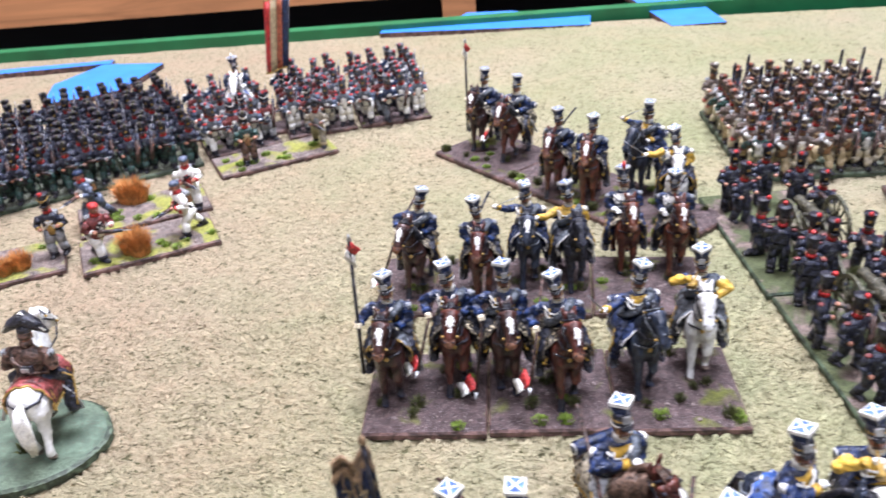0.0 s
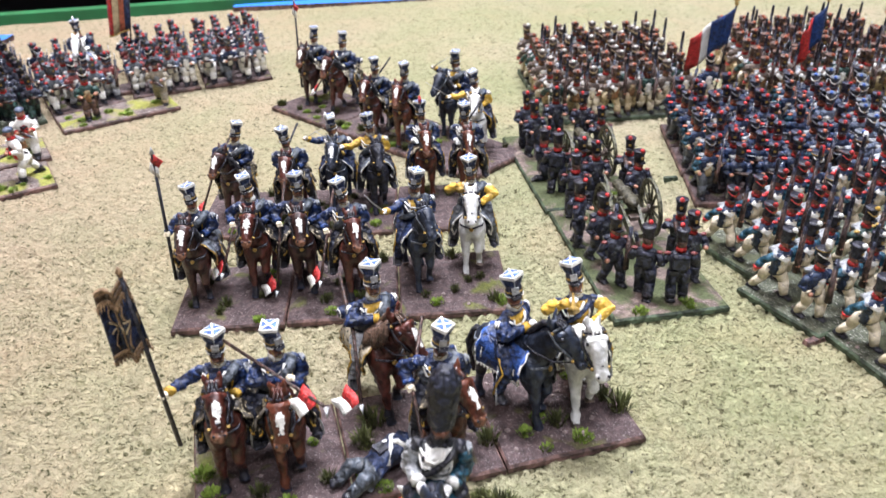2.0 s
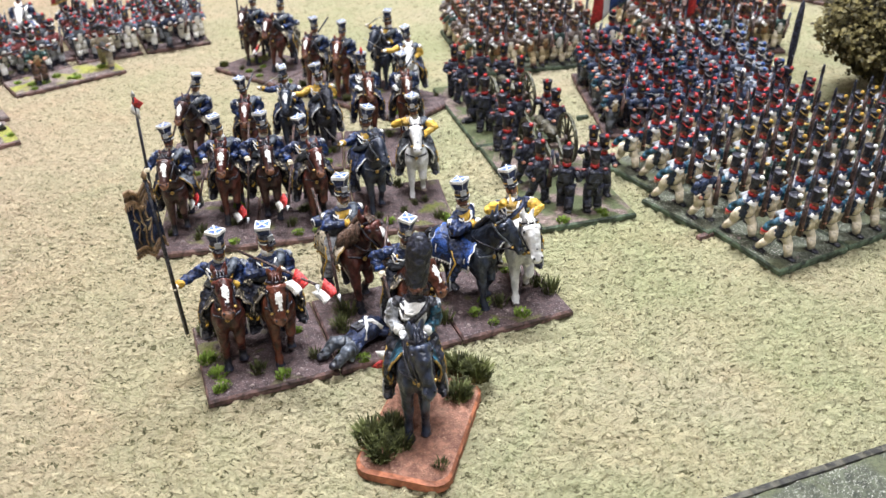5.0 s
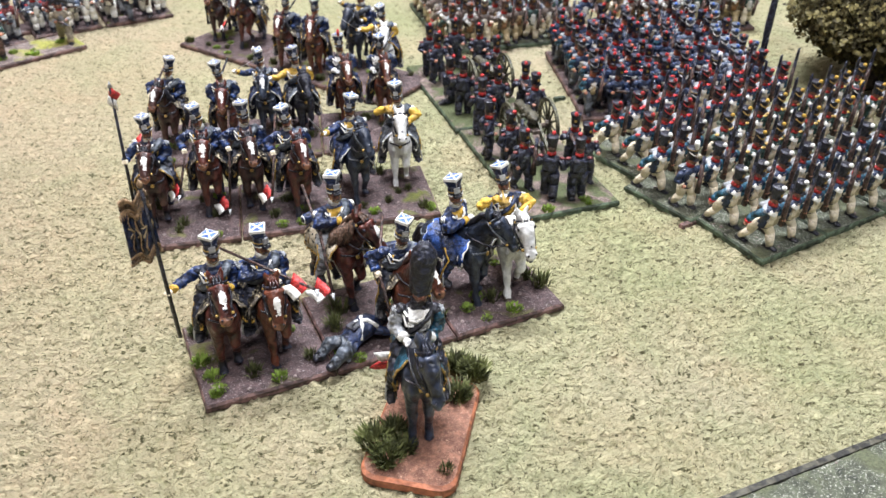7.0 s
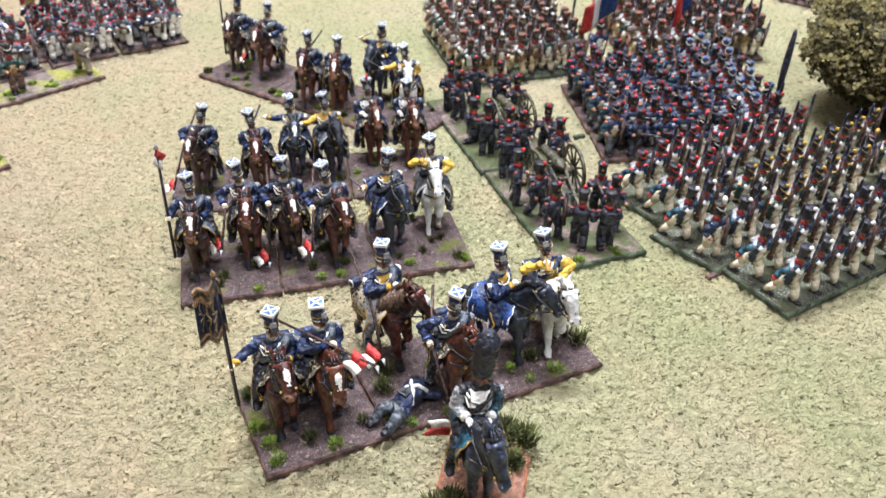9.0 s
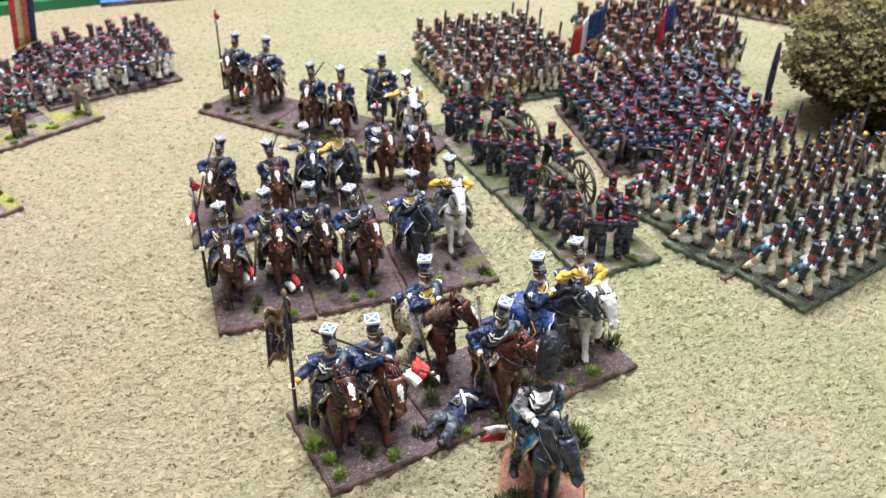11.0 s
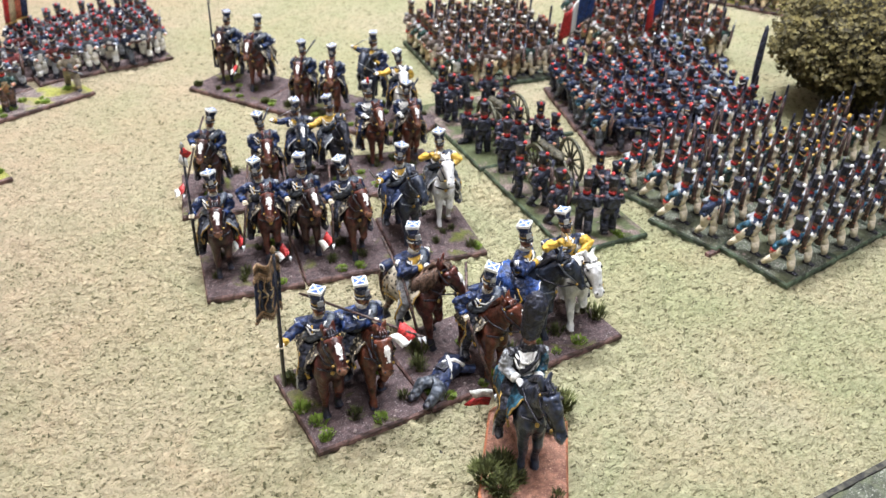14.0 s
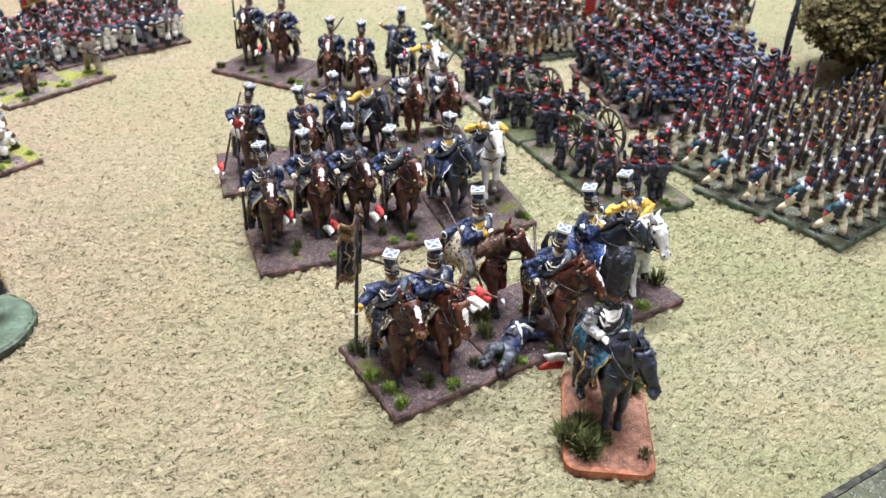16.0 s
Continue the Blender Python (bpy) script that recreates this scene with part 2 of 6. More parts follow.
def mat_plain(name, color, rough=0.5, scale=30.0, amount=0.25, bump=0.1):
    mat, nt, ln, bsdf = nodes_of(name)
    co = nt.new("ShaderNodeTexCoord").outputs["Object"]
    n = noise_node(nt, ln, scale, 4.0, 0.6, co)
    r = ramp(nt, ln, n.outputs["Fac"], [(0.3, tuple(c * (1 - amount) for c in color)), (0.7, tuple(min(0.95, c * (1 + amount)) for c in color))])
    ln.new(r.outputs[0], bsdf.inputs["Base Color"])
    bsdf.inputs["Roughness"].default_value = rough
    b = nt.new("ShaderNodeBump")
    b.inputs["Strength"].default_value, b.inputs["Distance"].default_value = bump, 0.002
    ln.new(n.outputs["Fac"], b.inputs["Height"])
    ln.new(b.outputs[0], bsdf.inputs["Normal"])
    return mat


def mat_wood(name, color):
    mat, nt, ln, bsdf = nodes_of(name)
    co = nt.new("ShaderNodeTexCoord").outputs["Object"]
    mp = nt.new("ShaderNodeMapping")
    mp.inputs["Scale"].default_value = (1.5, 18, 18)
    ln.new(co, mp.inputs[0])
    n = noise_node(nt, ln, 3.0, 5.0, 0.6, mp.outputs[0], 1.0)
    r = ramp(nt, ln, n.outputs["Fac"], [(0.30, tuple(c * 0.6 for c in color)), (0.5, color), (0.7, tuple(min(0.9, c * 1.3) for c in color))])
    k = nt.new("ShaderNodeTexVoronoi")
    k.inputs["Scale"].default_value = 6.0
    ln.new(co, k.inputs["Vector"])
    km = ramp(nt, ln, k.outputs["Distance"], [(0.05, (1, 1, 1)), (0.10, (0, 0, 0))]).outputs[0]
    ln.new(mixed(nt, ln, km, r.outputs[0], tuple(c * 0.4 for c in color)), bsdf.inputs["Base Color"])
    bsdf.inputs["Roughness"].default_value = 0.5
    return mat


GROUND = mat_ground()
BLUE_FELT = mat_plain("river_blue", (0.035, 0.20, 0.66), 0.45, 60.0, 0.12, 0.15)
GREEN_RIM = mat_plain("green_table_rim", (0.010, 0.13, 0.045), 0.5, 40.0, 0.2)
PINE = mat_wood("pine_plank", (0.52, 0.23, 0.095))
# near-black for the unseen table and the shade under the bench
DARK = mat_plain("table_and_gap_shade", (0.010, 0.009, 0.010), 0.8, 8.0, 0.3)
PLASTER = mat_plain("plaster_wall", (0.31, 0.33, 0.37), 0.8, 6.0, 0.06)
CARPET = mat_plain("carpet_floor", (0.10, 0.09, 0.085), 0.95, 80.0, 0.3, 0.4)


# ---- mesh builder, in millimetres ----
class Build:
    def __init__(self):
        self.v, self.f, self.m, self.s, self.mats = [], [], [], [], []
        self.M = Matrix.Identity(4)

    def slot(self, mat):
        if mat not in self.mats:
            self.mats.append(mat)
        return self.mats.index(mat)

    def add(self, verts, faces, mat, smooth=True):
        k, n = self.slot(mat), len(self.v)
        self.v += [self.M @ Vector(p) for p in verts]
        for f in faces:
            self.f.append([i + n for i in f])
            self.m.append(k)
            self.s.append(smooth)

    def tube(self, pts, radii, mat, seg=8, ref=None, smooth=True, square=False):
        pts = [Vector(p) for p in pts]
        radii = [(r, r) if isinstance(r, (int, float)) else r for r in radii]
        if len(radii) == 1:
            radii = radii * len(pts)
        whole = (pts[-1] - pts[0]).normalized()
        if ref is None:
            ref = Vector((0, 1, 0)) if abs(whole.z) > 0.75 else Vector((0, 0, 1))
        ref = Vector(ref)
        vs, fs = [], []
        off = math.pi / 4 if square else 0.0
        for i, p in enumerate(pts):
            d = (pts[min(i + 1, len(pts) - 1)] - pts[max(i - 1, 0)]).normalized()
            side = d.cross(ref)
            side = side.normalized() if side.length > 1e-4 else Vector((1, 0, 0))
            up = side.cross(d)
            a, b = radii[i]
            for k in range(seg):
                w = 2 * math.pi * k / seg + off
                vs.append(p + side * (a * math.cos(w)) + up * (b * math.sin(w)))
        for i in range(len(pts) - 1):
            for k in range(seg):
                j = (k + 1) % seg
                fs.append((i * seg + k, i * seg + j, (i + 1) * seg + j, (i + 1) * seg + k))
        fs.append(tuple(range(seg - 1, -1, -1)))
        fs.append(tuple((len(pts) - 1) * seg + k for k in range(seg)))
        self.add(vs, fs, mat, smooth)

    def ball(self, c, r, mat, seg=10, rings=6):
        c = Vector(c)
        r = (r, r, r) if isinstance(r, (int, float)) else r
        vs, fs = [c + Vector((0, 0, r[2]))], []
        for i in range(1, rings):
            a = math.pi * i / rings
            for k in range(seg):
                w = 2 * math.pi * k / seg
                vs.append(c + Vector((r[0] * math.sin(a) * math.cos(w), r[1] * math.sin(a) * math.sin(w), r[2] * math.cos(a))))
        vs.append(c - Vector((0, 0, r[2])))
        for k in range(seg):
            j = (k + 1) % seg
            fs.append((0, 1 + k, 1 + j))
            for i in range(rings - 2):
                o = 1 + i * seg
                fs.append((o + k, o + seg + k, o + seg + j, o + j))
            o = 1 + (rings - 2) * seg
            fs.append((o + j, o + k, len(vs) - 1))
        self.add(vs, fs, mat)

    def box(self, c, s, mat, turn=None, top=1.0, topy=None):
        turn = turn or Matrix.Identity(4)
        c, (x, y, z) = Vector(c), (q / 2 for q in s)
        ty = top if topy is None else topy
        vs = [c + (turn @ Vector(p)) for p in ((-x, -y, -z), (x, -y, -z), (x, y, -z), (-x, y, -z), (-x * top, -y * ty, z), (x * top, -y * ty, z), (x * top, y * ty, z), (-x * top, y * ty, z))]
        self.add(vs, [(3, 2, 1, 0), (4, 5, 6, 7), (0, 1, 5, 4), (1, 2, 6, 5), (2, 3, 7, 6), (3, 0, 4, 7)], mat, False)

    def sheet(self, fn, nu, nv, mat, thick=0.0):
        """A cloth: fn(u, v) gives a place; two sides, a little apart."""
        vs = [Vector(fn(i / nu, j / nv)) for j in range(nv + 1) for i in range(nu + 1)]
        fs = [(j * (nu + 1) + i, j * (nu + 1) + i + 1, (j + 1) * (nu + 1) + i + 1, (j + 1) * (nu + 1) + i) for j in range(nv) for i in range(nu)]
        if thick:
            n = len(vs)
            e = (vs[nu] - vs[0]).cross(vs[-1] - vs[0]).normalized() * thick
            vs += [p + e for p in vs]
            fs += [tuple(n + q for q in reversed(f)) for f in list(fs)]
            rim = [i for i in range(nu + 1)] + [j * (nu + 1) + nu for j in range(1, nv + 1)] + [nv * (nu + 1) + i for i in range(nu - 1, -1, -1)] + [j * (nu + 1) for j in range(nv - 1, 0, -1)]
            fs += [(rim[k], n + rim[k], n + rim[(k + 1) % len(rim)], rim[(k + 1) % len(rim)]) for k in range(len(rim))]
        self.add(vs, fs, mat)

    def fused(self, voxel, rounds=3, rough=0.0, grain=0.8):
        """The closed shapes grown together into one skin; rough adds sculpted unevenness."""
        src = bpy.data.meshes.new("skin")
        src.from_pydata(self.v, [], self.f)
        ob = bpy.data.objects.new("skin", src)
        scene.collection.objects.link(ob)
        rm = ob.modifiers.new("skin", "REMESH")
        rm.mode, rm.voxel_size = "VOXEL", voxel
        sm = ob.modifiers.new("even", "SMOOTH")
        sm.iterations, sm.factor = rounds, 0.5
        me = bpy.data.meshes.new_from_object(ob.evaluated_get(bpy.context.evaluated_depsgraph_get()))
        vs = [v.co.copy() for v in me.vertices]
        if rough:
            vs = [v.co + v.normal * (rough * noise.noise(v.co * grain)) for v in me.vertices]
        fs = [tuple(p.vertices) for p in me.polygons]
        bpy.data.objects.remove(ob)
        bpy.data.meshes.remove(src)
        bpy.data.meshes.remove(me)
        return vs, fs

    def cast(self, skin, brush):
        """Adds a fused skin; brush(place) names the paint of each face."""
        vs, fs = skin
        by = {}
        for f in fs:
            c = (vs[f[0]] + vs[f[1]] + vs[f[2]]) / 3
            by.setdefault(brush(c), []).append(f)
        n = len(self.v)
        self.v += [self.M @ p for p in vs]
        for mat, faces in by.items():
            k = self.slot(mat)
            self.f += [[i + n for i in f] for f in faces]
            self.m += [k] * len(faces)
            self.s += [True] * len(faces)

    def mesh(self, name):
        me = bpy.data.meshes.new(name)
        me.from_pydata([p * 0.001 for p in self.v], [], self.f)
        for m in self.mats:
            me.materials.append(m)
        me.polygons.foreach_set("material_index", self.m)
        me.polygons.foreach_set("use_smooth", self.s)
        me.update()
        return me


def put(name, me, parent=None, m=None, label="", category="", group="", kind=""):
    ob = new(name, me)
    if parent is not None:
        ob.parent = parent
    if m is not None:
        ob.matrix_basis = m
    return tagged(ob, label, category, group, kind)


def mm(x, y, z=0.0, turn=0.0):
    """A pose on the table from millimetres and degrees."""
    return pose(x * 0.001, y * 0.001, z * 0.001, 0, 0, turn)


def thing(name, m, label, category, group=""):
    ob = new(name)
    ob.empty_display_size = 0.01
    ob.matrix_basis = m
    return tagged(ob, label, category, group)


# ---- painted figurines: each one a single casting ----
WIDE, STOUT, LOW = 1.28, 1.33, 0.96


def rot_about(p, axis, deg):
    return Matrix.Translation(p) @ Matrix.Rotation(radians(deg), 4, axis) @ Matrix.Translation(-Vector(p))


def horse(b, rnd, coat, mane, blaze=True, turn=0.0, nod=0.0, socks=False, cloth=None, trim=None, tack="black", step=0.0, roll="blue", voxel=0.7, shaggy=False):
    """A sculpted horse that faces -y, its back near 27."""
    whole = b.M.copy()
    b.M = whole @ Matrix.Diagonal((0.86, 1, 1.10, 1))
    flesh = Build()
    g = S("bay")
    flesh.tube([(0, 15.6, 21.4), (0, 14, 21.8), (0, 11.5, 22), (0, 7.5, 21.6), (0, 2, 20.6), (0, -4, 20.6), (0, -9, 21.6), (0, -12.2, 22.2), (0, -14, 22.4)],
               [(1.6, 2.4), (4.0, 4.6), (5.4, 5.8), (6.1, 6.3), (6.0, 6.2), (5.6, 6.3), (5.1, 6.5), (3.9, 5.0), (1.8, 2.5)], g, 16)
    for s in (-1, 1):
        flesh.ball((s * 3.2, 9.8, 19.6), (3.3, 5.0, 6.6), g, 12, 8)
        flesh.ball((s * 3.3, -9.0, 20.2), (2.6, 4.0, 6.2), g, 12, 8)
        flesh.ball((s * 2.1, -12.2, 19.6), (2.3, 2.6, 3.8), g, 10, 8)
    old = b.M.copy()
    neck = rot_about((0, -9, 26), "Z", turn * 0.55) @ rot_about((0, -9, 26), "X", nod)
    flesh.M = neck
    flesh.tube([(0, -5.5, 22.5), (0, -9.6, 27.0), (0, -12.4, 31.4), (0, -13.8, 35.0), (0, -14.6, 37.6)], [(3.7, 6.6), (3.3, 5.9), (2.7, 4.7), (2.3, 3.7), (1.8, 2.6)], g, 14, ref=(0, 1, 0.4))
    head = neck @ rot_about((0, -14, 37), "Z", turn * 0.45) @ rot_about((0, -14, 37), "X", -14)
    head = head @ Matrix.Translation((0, -14, 38)) @ Matrix.Diagonal((1.14, 1.08, 1.06, 1)) @ Matrix.Translation((0, 14, -38))
    flesh.M = head
    flesh.tube([(0, -13.0, 38.6), (0, -14.6, 39.0), (0, -17.0, 37.4), (0, -19.0, 34.9), (0, -20.9, 31.9), (0, -22.2, 29.5), (0, -23.0, 27.9), (0, -23.1, 26.8)],
               [(1.3, 1.4), (2.3, 2.4), (2.75, 3.1), (2.45, 2.9), (1.95, 2.2), (1.85, 1.9), (1.75, 1.7), (0.9, 0.9)], g, 12, ref=(0, 1, 0.5))
    for s in (-1, 1):
        flesh.ball((s * 1.7, -16.6, 34.9), (1.35, 2.4, 2.9), g, 10, 7)
        flesh.ball((s * 2.25, -17.5, 37.7), (0.85, 1.2, 0.95), g, 8, 6)
        flesh.ball((s * 1.15, -23.2, 29.2), (0.95, 0.9, 1.1), g, 8, 6)
        flesh.tube([(s * 1.3, -13.4, 39.6), (s * 1.75, -13.6, 41.6), (s * 1.85, -14.2, 43.6)], [(1.0, 0.8), (1.05, 0.75), (0.25, 0.25)], g, 7)
    flesh.M = Matrix.Identity(4)
    feet = []
    for k, (x, y) in enumerate(((-2.7, -10), (2.7, -10), (-3.1, 11), (3.1, 11))):
        ph = math.sin(step + (0, math.pi, math.pi, 0)[k]) * (0.9 if k < 2 else 0.7)
        bend = max(0.0, -ph) * 4.2 if k < 2 else max(0.0, -ph) * 2.2
        fore = k < 2
        lift = max(0.0, -ph)
        knee = (x, y - ph * 2.6 - lift * 5.0 + (-0.8 if fore else 2.2), 10.0 + bend * 0.5)
        fet = (x, y - ph * 5.0 + (bend * 0.5 - lift * 4.0 if fore else 1.2), 3.1 + bend)
        flesh.tube([(x, y, 19), ((x + knee[0]) / 2, (y + knee[1]) / 2, 14.6), knee, (x, (knee[1] + fet[1]) / 2, (knee[2] + fet[2]) / 2), fet, (x, fet[1] - 0.8, fet[2] - 1.3), (x, fet[1] - 1.3, fet[2] - 3.0)],
                   [(2.9, 3.6) if fore else (3.2, 4.6), (2.2, 2.7), (1.75, 2.0), 1.3, 1.6, 1.45, 2.05], g, 10)
        feet.append((x, fet[1], fet[2]))
    dark_points = coat in ("bay", "dark_bay")
    to_head = head.inverted()
    pale = coat in ("grey_horse",)

    def brush(c):
        for k, (x, y, z) in enumerate(feet):
            if abs(c.x - x) < 2.4 and abs(c.y - y) < 4.5 and c.z < z + 3.0:
                if c.z < z - 1.3:
                    return S("drab" if pale else "charcoal")
                if socks and k in (0, 3):
                    return S("white")
                if dark_points and c.z < z + 2.4:
                    return S("black")
        if c.y < -13 and c.z > 20:
            q = to_head @ c
            along = (q.z - 26.8) / 12
            front = -q.y - (23.4 - along * 8.6)
            if q.z < 30.2 and q.y < -19.5 and not pale and coat not in ("black_horse", "slate_horse", "charcoal"):
                return S("muzzle")
            if blaze and abs(q.x - 0.2) < (1.05 if 34.6 < q.z < 37.2 else 0.55) + 0.3 * noise.noise(q * 0.9) and 32.4 < q.z < 37.8 and front > 0.5:
                return S("white")
        return S(coat)
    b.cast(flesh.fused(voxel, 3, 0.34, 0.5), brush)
    mn = S(mane)
    b.M = old @ head
    for s in (-1, 1):
        b.ball((s * 2.72, -18.3, 37.0), (0.45, 0.75, 0.6), P("black"), 6, 4)
        b.ball((s * 1.25, -24.0, 29.4), (0.4, 0.4, 0.5), P("black"), 5, 3)
        b.tube([(s * 2.5, -13.8, 38.6), (s * 3.05, -16.6, 35.4), (s * 2.1, -20.9, 31.0)], [0.36], P(tack), 5)
        b.tube([(s * 2.0, -21.6, 30.2), (s * 2.9, -15.0, 29.0), (s * 2.6, -8.5, 30.5), (s * 1.4, -4.8, 31.6)], [0.3], P("black"), 5)
        b.ball((s * 2.2, -21.2, 30.4), 0.55, P("gold"), 6, 4)
        b.ball((s * 2.75, -15.4, 38.2), 0.5, P("gold"), 5, 4)
    b.tube([(-2.7, -15.6, 38.8), (0, -18.0, 39.6), (2.7, -15.6, 38.8)], [0.36], P(tack), 5)
    b.tube([(-2.1, -20.6, 31.2), (0, -22.9, 32.4), (2.1, -20.6, 31.2)], [0.36], P(tack), 5)
    b.M = old @ neck
    n = 30 if shaggy else 34
    for k in range(n):
        q = 0.10 + 0.90 * k / (n - 1)
        o = 0.6 * math.sin(4.1 * k + step)
        w = 1.3 if shaggy else 1.0
        y0, z0 = -15.0 + 10.6 * q + 0.5 * math.sin(k * 2.7 + step), 39.4 - 10.6 * q + 0.35 * math.sin(k * 1.9)
        for side in ((1, -1) if shaggy else (1,)):
            b.tube([(0.2 * side, y0 + 1.0, z0), (side * (1.9 + 0.9 * q) * w, y0 + 0.2 + o, z0 - 0.8), (side * (2.7 + 1.0 * q) * w, y0 - 0.4 - o, z0 - 3.6), (side * (2.6 + 1.1 * q) * w, y0 - 0.9 + o, z0 - (6.6 if shaggy else 5.4) - o)],
                   [0.3, 0.42, 0.4, 0.1] if not shaggy else [0.6, 0.85, 0.75, 0.15], mn, 5)
    b.tube([(0, -12.4, 39.4), (0, -10.0, 37.8), (0.2, -6.2, 32.5), (0.2, -3.8, 28.0)], [(0.7, 0.8), (0.9, 1.2), (1.0, 1.2), (0.5, 0.5)], mn, 7)
    for o in (-0.7, 0.0, 0.8):
        b.tube([(o, -13.6, 41.0), (o * 1.4, -16.4, 41.2), (o * 1.6, -18.4, 39.8 - abs(o))], [0.35, 0.5, 0.1], mn, 5)
    b.M = old
    b.tube([(-5.0, -7.6, 24.5), (-4.4, -12.0, 23.2), (0, -15.2, 22.8), (4.4, -12.0, 23.2), (5.0, -7.6, 24.5)], [0.42], P(tack), 5)
    b.ball((0, -15.5, 22.6), (0.9, 0.6, 0.9), P("gold"), 7, 5)
    for s in (-1, 1):
        b.tube([(s * 5.6, 8.6, 25.4), (s * 4.8, 13.2, 23.6), (s * 1.5, 16.0, 23.2)], [0.42], P(tack), 5)
    for k in range(7):
        o = (k - 3) * 0.42
        b.tube([(o * 0.4, 15.0, 24.0), (o * 0.7, 17.8, 23.6), (o * 1.5, 19.4, 19), (o * 1.3, 19.0 + 0.5 * math.sin(k * 2.1), 12), (o * 0.8, 18.4, 6.5 + 0.9 * math.sin(k * 3.3))], [0.5, 0.8, 0.95, 0.8, 0.15], mn, 5)
    if cloth:
        def skin(u, v):
            a = radians(-112 + 224 * u)
            y = 10.2 - 19.6 * v
            flare = 1 + (0.10 + 0.10 * v) * abs(math.sin(a)) ** 3
            fur = 1.0 * noise.noise(Vector((u * 13, v * 9, step))) if cloth == "pelt" else 0.18 * noise.noise(Vector((u * 8, v * 6, step)))
            r = 1.06 + fur * 0.16 + 0.05 * (v > 0.92 or v < 0.08)
            return (6.3 * r * flare * math.sin(a), y + (0.5 * math.sin(u * 40) if v in (0.0, 1.0) else 0), 20.6 + 6.7 * r * math.cos(a))
        b.sheet(skin, 46, 24, S(cloth), -0.7)
        edge = P(trim or "yellow")
        for s in (0.0, 1.0):
            for q in range(13):
                p, e = Vector(skin(s, (q + 0.1) / 13)), Vector(skin(s, (q + 0.9) / 13))
                mid = (p + e) / 2 + Vector((0.2 if s else -0.2, 0, -0.9))
                out = Vector((0.45 if s else -0.45, 0, 0))
                b.add([p + out, e + out, mid + out, p - out, e - out, mid - out], [(0, 1, 2), (5, 4, 3), (0, 2, 5, 3), (1, 4, 5, 2), (0, 3, 4, 1)], edge, False)
        for s in (0.0, 1.0) if cloth != "pelt" else ():
            b.tube([skin(0.02 + 0.96 * q / 14, s) for q in range(15)], [0.42], edge, 5)
            b.tube([skin(0.10 + 0.80 * q / 14, 0.12 + 0.76 * s) for q in range(15)], [0.36], edge, 5)
        if roll:
            b.tube([(-6.6, 11.8, 28.4), (-6.2, 11.8, 28.4), (6.2, 11.8, 28.4), (6.6, 11.8, 28.4)], [1.6, 2.1, 2.1, 1.6], S(roll), 12)
            for s in (-1, 1):
                b.tube([(s * 6.55, 11.8, 28.4), (s * 6.75, 11.8, 28.4)], [1.75, 1.7], P("white"), 12)
                b.tube([(s * 6.7, 11.8, 28.4), (s * 6.9, 11.8, 28.4)], [1.2, 1.2], S(roll), 10)
                b.tube([(s * 2.8, 11.8, 28.4), (s * 3.6, 11.8, 28.4)], [2.25], P("charcoal"), 10)
    b.M = whole


def czapka(b, z, lid, band, plume=None, lean=0.0):
    """A lancer's square-topped cap over a head whose top is at z."""
    old = b.M.copy()
    b.M = old @ rot_about((0, 0, z), "Y", lean) @ Matrix.Translation((0, 0, z)) @ Matrix.Diagonal((0.9, 0.9, 0.95, 1)) @ Matrix.Translation((0, 0, -z))
    b.tube([(0, 0, z - 0.9), (0, 0, z + 1.2), (0, 0.1, z + 2.4)], [2.75, 2.6, 2.2], P("charcoal"), 10)
    b.tube([(0, 0, z - 0.8), (0, 0, z - 0.4)], [2.86, 2.86], P("white"), 10)
    b.tube([(0, 0, z + 0.5), (0, 0, z + 1.0)], [2.74, 2.7], P(band), 10)
    b.tube([(0, 0.1, z + 2.2), (0, 0.2, z + 3.6), (0, 0.3, z + 4.9)], [(2.3, 2.3), (2.7, 2.7), (3.4, 3.4)], P("navy"), 4, smooth=False)
    b.tube([(0, 0.3, z + 4.75), (0, 0.32, z + 5.75)], [(3.65, 3.65)], P("white"), 4, smooth=False)
    b.tube([(0, 0.33, z + 5.7), (0, 0.33, z + 5.9)], [(3.05, 3.05)], P("sky_blue" if lid == "blue" else lid), 4, smooth=False)
    for a in (0, 90, 180, 270):
        q = Matrix.Rotation(radians(a), 4, "Z")
        b.box(Vector((0, 0.33, z + 5.92)) + q @ Vector((1.65, 0, 0)), (3.3, 0.55, 0.2), P("white"), q)
    for k in range(4):
        q = Matrix.Rotation(radians(90 * k), 4, "Z")
        p0, p1 = q @ Vector((2.25, 0, 0)), q @ Vector((3.5, 0, 0))
        b.tube([(p0.x, p0.y, z + 2.2), (p1.x, p1.y + 0.3, z + 4.9)], [0.2], P("pale_grey"), 4)
    b.box((0, -2.7, z + 1.4), (2.2, 0.6, 2.0), P("steel"))
    b.tube([(0, -2.2, z - 0.5), (0, -3.7, z - 1.0)], [(2.0, 0.3), (1.3, 0.2)], P("black"), 8)
    b.tube([(-2.2, -0.4, z - 0.6), (-1.7, -1.9, z - 3.6), (0, -2.2, z - 4.6), (1.7, -1.9, z - 3.6), (2.2, -0.4, z - 0.6)], [0.17], P("gold"), 5)
    if plume:
        b.tube([(0, -2.6, z + 4.6), (0, -2.6, z + 7.0), (0.2, -2.2, z + 9.0)], [0.6, 1.0, 0.4], P(plume), 7)
    b.M = old


